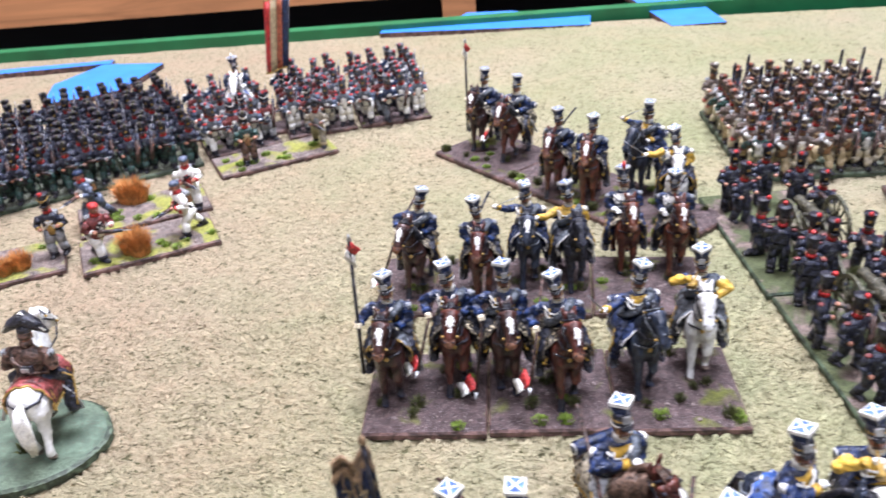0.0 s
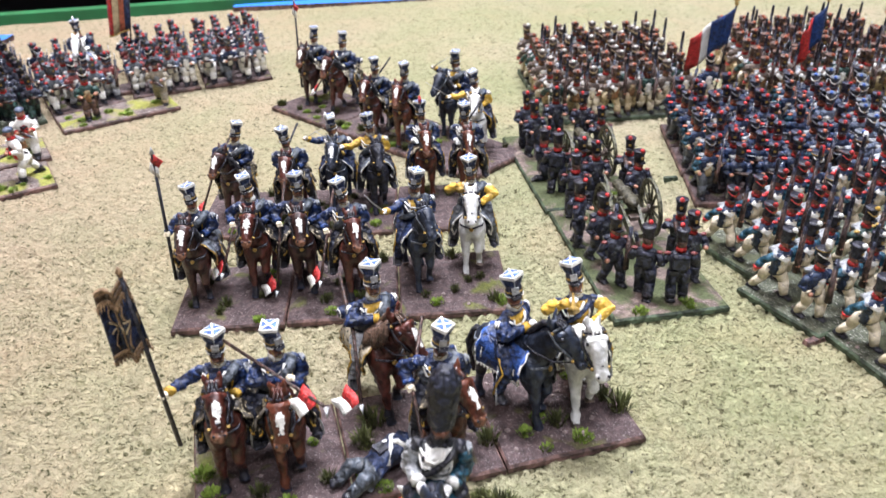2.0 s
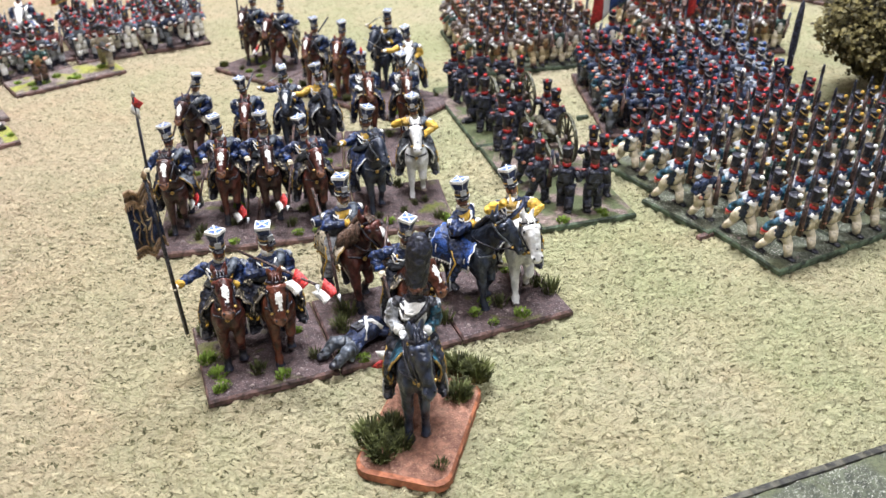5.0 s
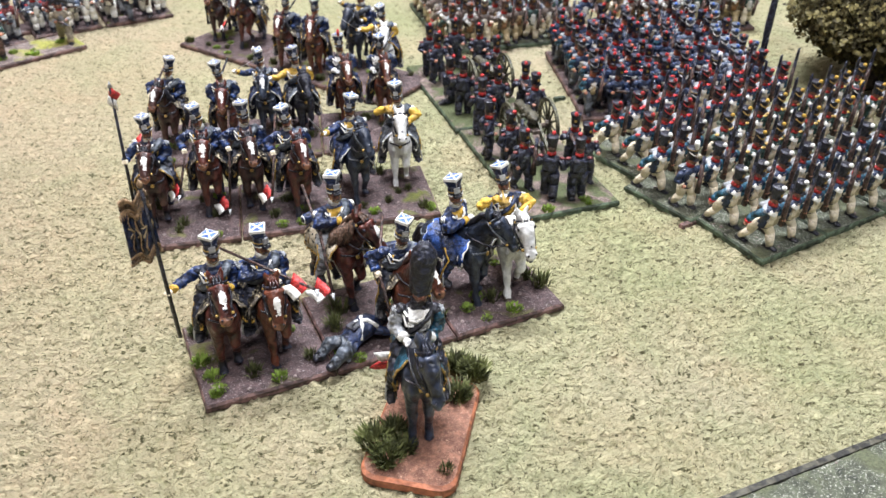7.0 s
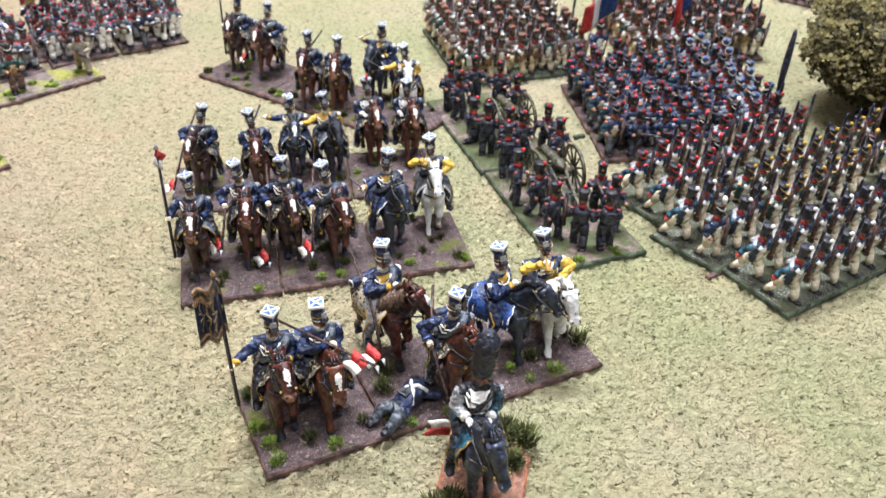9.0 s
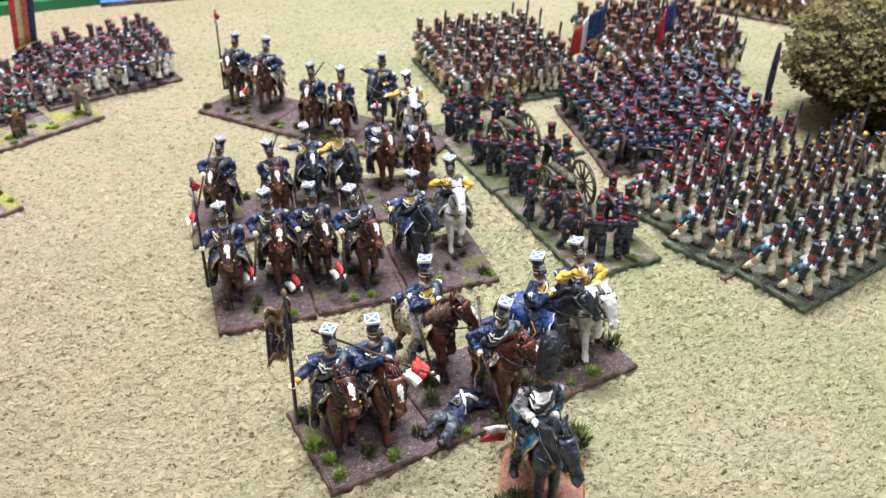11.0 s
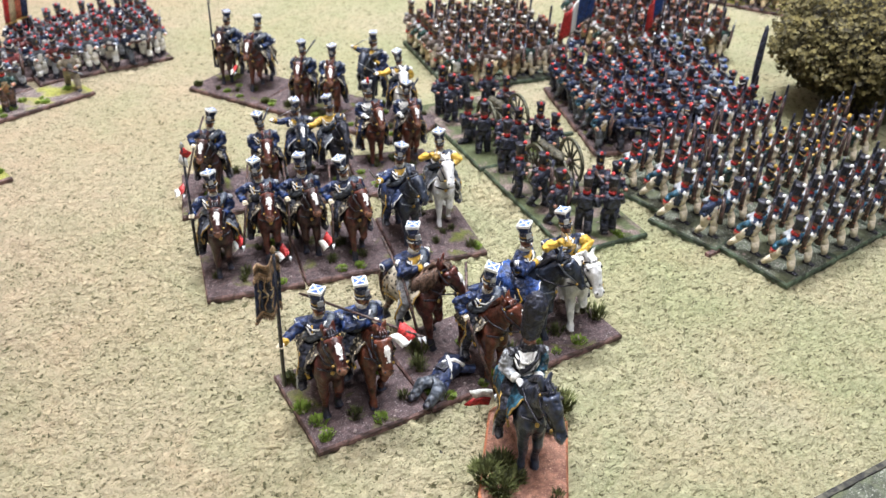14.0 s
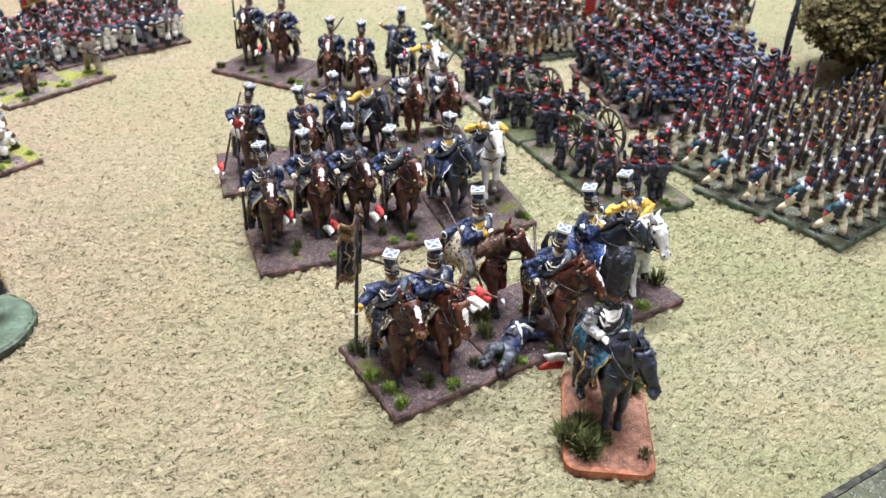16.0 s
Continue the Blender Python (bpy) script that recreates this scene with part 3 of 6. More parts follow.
def shako(b, z, pom="red", cords="white", s=1.0, plate="gold", band="black", felt="black"):
    b.tube([(0, 0, z - 1.0), (0, 0, z + 2.0), (0, 0, z + 4.8), (0, 0, z + 5.0)], [2.35 * s, 2.4 * s, 2.95 * s, 2.85 * s], P(felt), 10)
    b.tube([(0, 0, z + 4.5), (0, 0, z + 4.85)], [3.0 * s, 3.04 * s], P(band), 10)
    b.tube([(0, -2.0 * s, z - 0.7), (0, -3.5 * s, z - 1.1)], [(1.9, 0.3), (1.2, 0.2)], P("black"), 8)
    b.box((0, -2.3 * s, z + 1.5), (1.2, 0.4, 1.2), P(plate))
    if cords:
        b.tube([(-2.7 * s, 0, z + 3.4), (-1.7 * s, -2.1 * s, z + 2.1), (0, -2.75 * s, z + 1.4), (1.7 * s, -2.1 * s, z + 2.1), (2.7 * s, 0, z + 3.4)], [0.3], P(cords), 5)
    if pom:
        b.ball((0, -2.1 * s, z + 5.4), (1.05, 1.05, 1.25), P(pom), 7, 5)


def head_of(b, z, hair="brown", collar="red", tache=True):
    b.tube([(0, 0.2, z - 4.6), (0, 0.1, z - 2.8)], [2.1, 1.75], P(collar), 8)
    b.ball((0, 0, z - 1.4), (1.95, 2.15, 2.5), P("face"), 10, 7)
    b.ball((0, 0.55, z - 1.0), (2.05, 1.9, 2.2), P(hair), 8, 6)
    b.tube([(0, -2.0, z - 1.0), (0, -2.6, z - 1.9)], [0.35, 0.5], P("face"), 5)
    if tache:
        b.tube([(-1.3, -1.75, z - 2.7), (0, -2.25, z - 2.3), (1.3, -1.75, z - 2.7)], [0.25, 0.42, 0.25], P("brown"), 5)
    for s in (-1, 1):
        b.ball((s * 0.75, -1.85, z - 1.05), (0.34, 0.25, 0.28), P("black"), 5, 3)


def arm(b, s, shoulder, elbow, hand, coat, cuff="yellow", glove="white", epaulette=None, r=1.7, voxel=0.0):
    e, h = Vector(elbow), Vector(hand)
    if voxel:
        a = Build()
        g = S("navy")
        a.tube([shoulder, Vector(shoulder).lerp(e, 0.5), e], [r * 1.2, r * 1.22, r * 1.02], g, 10)
        a.ball(e, r * 1.05, g, 9, 7)
        a.tube([e, e.lerp(h, 0.35), e.lerp(h, 0.66)], [r, r * 1.02, r * 0.85], g, 10)
        b.cast(a.fused(voxel, 2, 0.6, 0.8), lambda c: S(coat))
        b.tube([e.lerp(h, 0.62), e.lerp(h, 0.80)], [r * 0.92, r * 1.0], S(cuff), 9)
        side = (h - e).cross(Vector((0, 0, 1))).normalized()
        b.ball(h, (1.15, 1.25, 1.15), S(glove), 9, 6)
        for k in range(3):
            b.ball(h + (h - e).normalized() * 0.8 + side * (k - 1) * 0.65 + Vector((0, 0, -0.35)), (0.5, 0.75, 0.55), S(glove), 6, 4)
    else:
        b.tube([shoulder, elbow], [r * 1.15, r], P(coat), 8)
        b.ball(elbow, r * 1.02, P(coat), 7, 5)
        b.tube([e, e.lerp(h, 0.62)], [r, r * 0.9], P(coat), 8)
        b.tube([e.lerp(h, 0.62), e.lerp(h, 0.78)], [r * 0.98, r * 0.95], P(cuff), 8)
        b.ball(h, (1.0, 1.05, 1.05), P(glove), 7, 5)
    if epaulette:
        x, y, z = shoulder
        b.ball((x + s * 0.5, y, z + 0.9), (1.25, 1.15, 0.6), P(epaulette), 7, 4)
        if voxel:
            for k in range(6):
                w = radians(-100 + 40 * k)
                b.tube([(x + s * (0.6 + 1.2 * math.cos(w)), y + 1.2 * math.sin(w), z + 1.0), (x + s * (0.8 + 1.7 * math.cos(w)), y + 1.6 * math.sin(w), z - 0.8)], [0.35, 0.25], P(epaulette), 5)


def swallow_tail(b, at, along, up, size, upper="red", lower="white", deep=0.42):
    """A lance pennon: red over white, with a notched fly."""
    a, along, up = Vector(at), Vector(along).normalized() * size, Vector(up).normalized() * size * deep
    side = along.cross(up).normalized()
    for k, col in enumerate((upper, lower)):
        o = a - up * k

        def cloth(u, v, o=o, k=k):
            w = math.sin(u * 5 + k) * 0.12 * size * u
            notch = u * (1 - 0.30 * (v if k == 0 else 1 - v))
            return o + along * notch - up * v + side * w
        b.sheet(cloth, 5, 2, P(col), 0.35)


def rider(rnd, coat="navy", lapel="navy", legs="charcoal", lid="blue", horse_coat="bay", mane="black", lance=None, pose_kind="rein", plume=None, band="gold",
          hat="czapka", turn=0.0, nod=0.0, step=0.0, blaze=True, cloth="pelt", trim="yellow", face=0.0, collar="white", sleeves="navy_blue", socks=False, belt="cloak", lance_side=-1, roll="navy_blue",
          voxel=0.85, shaggy=False, stoop=0.0, tip=None, sleeve_r=None, trailing=False, wide=WIDE):
    """A mounted figurine that faces -y, the cap's top near 58, as one mesh."""
    b = Build()
    horse(b, rnd, horse_coat, mane, blaze, turn, nod, socks, cloth, trim, "black" if horse_coat != "black_horse" else "grey", step, roll, voxel, shaggy)
    b.M = Matrix.Translation((0, 0, -2.6))
    g = S("navy")
    limbs = Build()
    for s in (-1, 1):
        limbs.tube([(s * 1.6, 3.0, 31.4), (s * 4.4, -0.6, 30.0), (s * 6.0, -4.6, 25.6)], [(2.8, 2.9), 3.0, 2.4], g, 11)
        limbs.ball((s * 6.0, -4.8, 25.4), (2.2, 2.3, 2.5), g, 9, 6)
        limbs.tube([(s * 6.0, -4.6, 25.8), (s * 6.6, -2.2, 20.6), (s * 7.0, -0.4, 15.2)], [2.4, 2.2, 1.7], g, 11)
        limbs.tube([(s * 7.0, 0.6, 14.6), (s * 7.2, -1.2, 13.9), (s * 7.7, -4.2, 12.9), (s * 7.9, -5.2, 12.7)], [(1.5, 1.3), (1.6, 1.4), (1.3, 1.0), (0.6, 0.5)], g, 9)
    b.cast(limbs.fused(voxel * 0.8, 2, 0.6, 0.75), lambda c: S("black") if c.z < 15.6 else S(legs))
    for s in (-1, 1):
        b.tube([(s * 6.9, -0.9, 30.0), (s * 8.3, -4.4, 25.6), (s * 8.7, -2.0, 20.6), (s * 8.6, -0.4, 15.6)], [0.4], P("yellow" if lapel == "yellow" else "gold"), 5)
        b.tube([(s * 5.8, -2.0, 12.2), (s * 9.2, -2.2, 12.4), (s * 9.0, -2.0, 15.4), (s * 8.2, -1.4, 20), (s * 6.0, 0.2, 26)], [0.36], P("steel"), 5)
    if pose_kind != "colour" and lance != "upright":
        b.M = b.M @ rot_about((0, 2, 31), "Z", rnd.uniform(-10, 10)) @ rot_about((0, 2, 31), "X", rnd.uniform(-7, 5) + stoop) @ rot_about((0, 2, 31), "Y", rnd.uniform(-6, 6))
    trunk = Build()
    trunk.tube([(0, 2.4, 28.8), (0, 2.3, 31.6), (0, 2.0, 34.2), (0, 1.5, 38.0), (0, 1.2, 41.0), (0, 1.1, 43.6)],
               [(4.5, 3.9), (4.0, 3.3), (3.5, 2.8), (4.7, 3.6), (5.0, 3.1), (2.1, 2.0)], g, 16, ref=(0, 1, 0))
    for s in (-1, 1):
        trunk.ball((s * 1.9, -0.6, 39.0), (2.4, 1.7, 2.6), g, 9, 7)
        trunk.ball((s * 4.6, 1.2, 41.2), (2.0, 2.0, 1.9), g, 9, 7)
        trunk.tube([(s * 1.8, 3.6, 32.6), (s * 2.6, 5.8, 30.0), (s * 2.8, 7.6, 27.0)], [(1.9, 1.2), (1.8, 0.9), (1.0, 0.7)], g, 8)
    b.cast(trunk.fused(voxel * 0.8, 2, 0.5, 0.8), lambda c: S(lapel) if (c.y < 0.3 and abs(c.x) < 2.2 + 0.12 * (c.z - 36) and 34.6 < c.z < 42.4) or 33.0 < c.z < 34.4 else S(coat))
    for s in (-1, 1):
        b.tube([(s * 2.3, -1.2, 35.2), (s * 2.9, -2.2, 38.4), (s * 2.7, -1.6, 41.6)], [0.3], P("yellow" if lapel == coat else "white"), 5)
    fat = 1.0 if belt == "cloak" else 0.5
    b.tube([(4.0, 1.2, 42.6), (2.4, -2.2, 40.6), (-0.6, -3.0, 37.6), (-3.4, -1.2, 34.8), (-4.6, 2.2, 33.2), (-1.4, 5.8, 35.4), (2.6, 5.2, 39.8), (4.0, 1.2, 42.6)],
           [1.3 * fat, 1.6 * fat, 1.75 * fat, 1.6 * fat, 1.3 * fat, 1.2 * fat, 1.3 * fat, 1.3 * fat], S(belt), 9)
    if belt == "cloak":
        b.ball((-0.5, -2.6, 37.7), (1.0, 1.9, 1.8), P("charcoal"), 7, 5)
    b.tube([(-4.2, 0.0, 42.0), (-2.6, -2.2, 39.6), (-0.8, -3.0, 39.4), (0.8, -2.8, 40.6), (1.6, -1.8, 42.4)], [0.42], P("white"), 6)
    b.tube([(-4.6, 0.4, 41.6), (-3.4, -2.2, 37.8), (-1.6, -3.0, 38.2)], [0.34], P("white"), 6)
    b.box((-0.6, 5.2, 36.6), (3.6, 1.4, 2.8), P("black"))
    b.box((-0.6, 6.0, 36.6), (2.2, 0.4, 1.6), P("steel"))
    b.tube([(4.4, 2.6, 30.4), (6.6, 5.0, 24.6), (7.4, 8.6, 17.6)], [0.75, 0.7, 0.6], P("steel"), 7)
    sh = [(s * 4.9, 1.3, 41.0) for s in (-1, 1)]
    ep = "white" if lapel == "yellow" else "pale_grey"
    hand_r, hand_l = (-3.4, -4.6, 34.4), (2.0, -5.0, 34.2)
    el_r, el_l = (-6.3, 1.8, 36.0), (6.2, 1.6, 35.8)
    if lance == "upright":
        hand_r, el_r = (-9.2, -3.0, 35.5), (-8.0, 0.8, 36.6)
    elif lance in ("low", "lower"):
        hand_r, el_r = (-7.4, -3.6, 34.6), (-9.4, 2.4, 38.0)
    if pose_kind == "trumpet":
        hand_r, el_r = (-1.6, -5.2, 45.0), (-8.2, -1.2, 40.5)
        el_l = (8.2, -0.5, 38.4)
    elif pose_kind == "sabre":
        hand_r, el_r = (-12.6, -3.6, 40.4), (-8.6, -0.6, 39.2)
    elif pose_kind == "point":
        hand_r, el_r = (-11.8, -2.4, 43.8), (-8.4, 0.2, 40.6)
    elif pose_kind == "colour":
        hand_r, el_r = (-13.2, -5.4, 38.5), (-8.6, 0.6, 38.6)
    elif pose_kind == "across":
        hand_r, el_r = (1.8, -4.8, 38.6), (-7.0, -2.2, 38.2)
    cuff = "yellow" if lapel == "yellow" or pose_kind == "colour" else "blue" if lapel == "navy" else lapel
    arm(b, -1, sh[0], el_r, hand_r, sleeve_r or sleeves if pose_kind != "trumpet" else "yellow", cuff, "cream" if lapel == "navy" else "white", ep, 1.7, voxel * 0.85)
    arm(b, 1, sh[1], el_l, hand_l, sleeves if pose_kind != "trumpet" else "yellow", cuff, "cream" if lapel == "navy" else "white", ep, 1.7, voxel * 0.85)
    old = b.M.copy()
    b.M = old @ Matrix.Translation((0, 0.9, 43.3)) @ Matrix.Diagonal((1.18 / wide, 1.18, 1.19, 1)) @ Matrix.Rotation(radians(face), 4, "Z") @ Matrix.Rotation(radians(rnd.uniform(-6, 10)), 4, "X") @ Matrix.Translation((0, 0, -44.2))
    head_of(b, 49.0, "brown", collar)
    if hat == "czapka":
        czapka(b, 49.6, lid, band, plume, rnd.uniform(-9, 9))
    elif hat == "bearskin":
        fur = Build()
        fur.tube([(0, 0, 47.6), (0, 0.2, 51), (0, 0.3, 55), (0, 0.5, 58.5), (0, 0.6, 60.8)], [2.4, 2.8, 3.1, 2.9, 1.4], S("charcoal"), 14)
        b.cast(fur.fused(0.45, 1, 0.45, 1.3), lambda c: S("charcoal"))
    elif hat == "bicorne":
        b.tube([(-6.6, -0.6, 48.4), (-3.6, 0, 51.0), (0, 0.2, 53.0), (3.6, 0, 51.0), (6.6, -0.6, 48.4)], [(0.5, 0.6), (1.9, 1.8), (2.4, 2.6), (1.9, 1.8), (0.5, 0.6)], P("black"), 8)
        b.tube([(-6.2, 0.2, 49.2), (-3.2, 0.8, 52.2), (0, 1.0, 55.0), (3.2, 0.8, 52.2), (6.2, 0.2, 49.2)], [(0.6, 0.35)], P("white"), 6)
        b.ball((0, 0, 49.6), (2.3, 2.5, 2.0), P("black"), 8, 5)
    elif hat == "shako":
        shako(b, 49.6, plume or "red", "white", 1.05)
    b.M = old
    if lance == "upright":
        b.tube([(-9.6, -3.4, 12), (-9.2, -3.0, 36), (-8.6, -2.4, 73)], [0.62, 0.62, 0.5], P("black"), 7)
        b.tube([(-8.6, -2.4, 73), (-8.55, -2.35, 76)], [0.9, 0.1], P("steel"), 6)
        swallow_tail(b, (-8.7, -2.4, 73.6), (0.6, -0.3, -0.75), (0.25, 0, 1), 5.2, deep=0.8)
    elif lance in ("low", "lower"):
        z1 = 18.0 if lance == "low" else 7.0
        tip = tip or (-10.5 if lance_side < 0 else 7.5, -19 if lance == "low" else -15, z1)
        butt = (-4.5, 15, 47) if tip[2] < 36 else (-12.0, 21, 45)
        b.tube([butt, (-7.0, -3.6, 34.4), tip] if tip[2] < 36 else [butt, tip], [0.5], P("wood"), 7)
        t0 = Vector(tip).lerp(Vector((-7.0, -3.6, 34.4) if tip[2] < 36 else butt), 0.06)
        b.tube([tip, (tip[0] - 0.4, tip[1] - 2.2, tip[2] - 1.8)], [0.75, 0.1], P("steel"), 6)
        if trailing:
            swallow_tail(b, t0, (-1.0, 0.25, 0.1), (0.2, 0.3, 0.9), 8.5, "white", "red")
        else:
            swallow_tail(b, t0, (-0.1, 0.75, 0.25), (0.7, -0.1, 0.7), 7.5)
    elif lance == "slung":
        b.tube([(-5.5, 3, 33), (6.5, 9, 54)], [0.5], P("black"), 7)
    if pose_kind in ("sabre", "point"):
        d = Vector((-0.55, -0.45, 0.75)) if pose_kind == "sabre" else Vector((0.6, -0.35, 0.55))
        h = Vector(hand_r)
        b.tube([h, h + d * 9, h + d * 17 + Vector((0.8, 0, 0))], [(0.5, 0.22), (0.5, 0.2), (0.1, 0.1)], P("steel"), 5)
        b.tube([h + Vector((-0.9, -0.4, -0.6)), h + d * 1.2], [0.9, 0.7], P("gold"), 6)
    elif pose_kind == "trumpet":
        b.tube([(-1.2, -2.6, 46.4), (-1.8, -6.8, 45.6), (-2.4, -10.4, 45.0), (-2.6, -11.6, 44.8)], [0.3, 0.45, 0.8, 1.7], P("gold"), 8)
    if pose_kind == "colour":
        draped_colour(b, Vector((-13.0, -2.0, 15)), Vector((-13.6, -15.2, 87)))
    for q in b.v:
        q.x *= wide
    return b


def foot_soldier(rnd, coat="dark_blue", legs="white", facing="red", pom="red", stance="march", hat="shako", cords="white", belts="white", pack="hide", gaiter="black",
                 collar="red", plume=None, epaulette=None, bayonet=True, hatband="black", felt="black", sleeve=None):
    """A foot figurine that faces -y, about 34 to the top of the shako, as one mesh."""
    b = Build()
    st = {"march": 4.9, "stand": 0.6, "advance": 4.2, "kneel": 0.0, "lunge": 5.2, "walk": 2.2}[stance]
    flip = rnd.choice((-1, 1)) if stance != "march" else 1
    drop = 0.0
    if stance == "kneel":
        drop = 5.0
    for s in (-1, 1):
        d = st * s * flip
        hip, knee, foot = (s * 1.5, 0.4, 14.5 - drop), (s * 1.9, -d * 0.62 - 0.9, 8.0 - drop * 0.6), (s * 2.0, -d + (1.4 if d < 0 else 0), 1.4 if d >= 0 else 2.0)
        if stance == "kneel":
            knee, foot = ((s * 2.2, -4.4, 8.0), (s * 2.2, -4.2, 1.4)) if s > 0 else ((s * 2.0, -0.6, 1.8), (s * 2.0, 5.0, 1.4))
        b.tube([hip, Vector(hip).lerp(Vector(knee), 0.5), knee], [(2.2, 2.5), (2.05, 2.25), 1.8], P(legs), 9)
        b.tube([knee, Vector(knee).lerp(Vector(foot), 0.55), foot], [1.8, 1.75, 1.4], P(legs), 9)
        b.ball(knee, 1.8, P(legs), 9, 6)
        if gaiter != legs:
            b.tube([Vector(knee).lerp(Vector(foot), 0.70), foot], [1.85, 1.65], P(gaiter), 8)
        b.tube([(foot[0], foot[1] + 1.6, 0.9), (foot[0], foot[1] - 1.0, 1.0), (foot[0], foot[1] - 3.6, 0.6)], [(1.5, 0.9), (1.4, 1.0), (0.9, 0.6)], P("black"), 7)
    b.M = Matrix.Translation((0, -0.25 * st, -drop))
    b.M = b.M @ Matrix.Rotation(radians(6 if stance in ("advance", "lunge", "march") else 0), 4, "X")
    b.tube([(0, 0.5, 12.4), (0, 0.4, 15.6), (0, 0.2, 19.4), (0, 0, 22.6), (0, 0, 24.3)], [(3.1, 2.6), (2.9, 2.3), (3.4, 2.6), (3.7, 2.5), (1.7, 1.5)], P(coat), 10, ref=(0, 1, 0))
    b.tube([(0, -1.55, 13.2), (0, -1.75, 16), (0, -2.0, 19.5), (0, -1.8, 22.8)], [(2.1, 0.9), (1.8, 0.7), (2.0, 0.7), (1.7, 0.5)] if stance == "march" else [(1.5, 0.8), (1.3, 0.6), (1.5, 0.6), (1.3, 0.4)], P(facing), 8, ref=(0, 1, 0))
    for s in (-1, 1):
        b.tube([(s * 1.4, 1.8, 14.6), (s * 1.7, 2.6, 11.6), (s * 1.6, 2.8, 8.8)], [(1.4, 0.7), (1.2, 0.5), (0.7, 0.3)], P(coat), 6)
        if belts:
            b.tube([(s * 2.7, 0.3, 23.2), (s * 0.6, -2.35, 20.2), (-s * 1.9, -1.7, 16.6)], [(0.8, 0.5)], P(belts), 5)
    b.box((0, 3.3, 20.0), (4.8, 2.4, 4.4), P(pack))
    b.tube([(-2.5, 3.2, 22.9), (2.5, 3.2, 22.9)], [1.35], P("charcoal" if pack in ("charcoal", "drab") else "pale_grey"), 7)
    b.box((1.8, 2.4, 14.6), (2.6, 1.4, 2.2), P("black"))
    sh = [(s * 3.5, 0.1, 22.2) for s in (-1, 1)]
    glove = "flesh"
    coat = sleeve or coat
    if stance == "march":
        arm(b, -1, sh[0], (-5.4, 2.8, 18.8), (-7.0, 3.4, 14.6), coat, collar, glove, epaulette, 1.55)
        b.tube([(-2.6, -1.6, 22.6), (-0.5, -2.7, 20.4), (-0.6, -2.6, 18.6)], [(1.1, 0.5), (1.2, 0.5), (0.6, 0.4)], P("white"), 6)
        b.tube([(0.8, 2.2, 23.6), (-2.4, 1.2, 23.4), (-3.9, -0.6, 21.8)], [(1.1, 0.6)], P("pale_grey"), 6)
        arm(b, 1, sh[1], (5.0, 0.6, 18.4), (4.2, -3.6, 16.4), coat, facing, glove, epaulette, 1.3)
        g0, g1 = (4.0, -3.6, 13.0), (5.0, -0.9, 43.5)
    elif stance in ("advance", "lunge"):
        arm(b, -1, sh[0], (-4.8, 1.2, 18.0), (-2.8, -2.6, 17.2), coat, facing, glove, epaulette, 1.3)
        arm(b, 1, sh[1], (4.7, -1.4, 18.6), (2.2, -6.0, 19.2), coat, facing, glove, epaulette, 1.3)
        g0, g1 = (-3.6, 3.0, 15.6), (5.4, -15.0, 24.0)
        if stance == "lunge":
            g1 = (4.0, -17.0, 20.0)
    elif stance == "kneel":
        arm(b, -1, sh[0], (-4.8, -1.0, 20.0), (-1.2, -2.8, 22.6), coat, facing, glove, epaulette, 1.3)
        arm(b, 1, sh[1], (3.6, -4.0, 19.6), (0.6, -7.0, 23.2), coat, facing, glove, epaulette, 1.3)
        g0, g1 = (-1.6, 1.6, 22.4), (0.6, -19.0, 24.6)
    elif stance == "walk":
        arm(b, -1, sh[0], (-5.0, 1.0, 18.2), (-4.0, -2.4, 15.2), coat, facing, glove, epaulette, 1.3)
        arm(b, 1, sh[1], (4.9, 0.2, 18.2), (3.6, -3.2, 19.4), coat, facing, glove, epaulette, 1.3)
        g0, g1 = (2.0, -4.4, 10.0), (5.2, -1.6, 34.0)
    else:
        arm(b, -1, sh[0], (-4.9, -0.6, 18.2), (-3.0, -4.0, 17.4), coat, facing, glove, epaulette, 1.3)
        arm(b, 1, sh[1], (4.9, -0.4, 18.2), (3.4, -4.0, 18.6), coat, facing, glove, epaulette, 1.3)
        g0 = g1 = None
    if g0:
        g0, g1 = Vector(g0), Vector(g1)
        b.tube([g0, g0.lerp(g1, 0.22), g0.lerp(g1, 0.62)], [(0.9, 1.5), (1.0, 1.1), (0.9, 0.9)], P("wood"), 6)
        b.tube([g0.lerp(g1, 0.3), g0.lerp(g1, 0.80)], [0.75], P("charcoal"), 6)
        if bayonet:
            b.tube([g0.lerp(g1, 0.80), g1], [0.36, 0.12], P("charcoal" if stance == "march" else "steel"), 5) if stance != "march" else b.tube([g0.lerp(g1, 0.74), g0.lerp(g1, 0.94), g1], [0.85, 0.72, 0.45], P("charcoal"), 5)
    b.M = b.M @ Matrix.Translation((0, 0, 24.4)) @ Matrix.Diagonal((1.12 / STOUT, 1.06, 0.98 / LOW, 1)) @ Matrix.Translation((0, 0, -24.2))
    head_of(b, 29.0, "brown", collar, rnd.random() < 0.6)
    if hat == "shako":
        shako(b, 29.4, pom, cords, 0.9, "gold", hatband, felt)
        if plume:
            b.tube([(0, -1.8, 34.4), (0, -1.7, 37), (0, -1.6, 39)], [0.8, 1.25, 0.9], P(plume), 7)
    elif hat == "bicorne":
        b.tube([(-5.2, -0.4, 28.2), (-2.8, 0, 30.6), (0, 0.2, 32.2), (2.8, 0, 30.6), (5.2, -0.4, 28.2)], [(0.4, 0.5), (1.5, 1.6), (2.0, 2.2), (1.5, 1.6), (0.4, 0.5)], P("black"), 8)
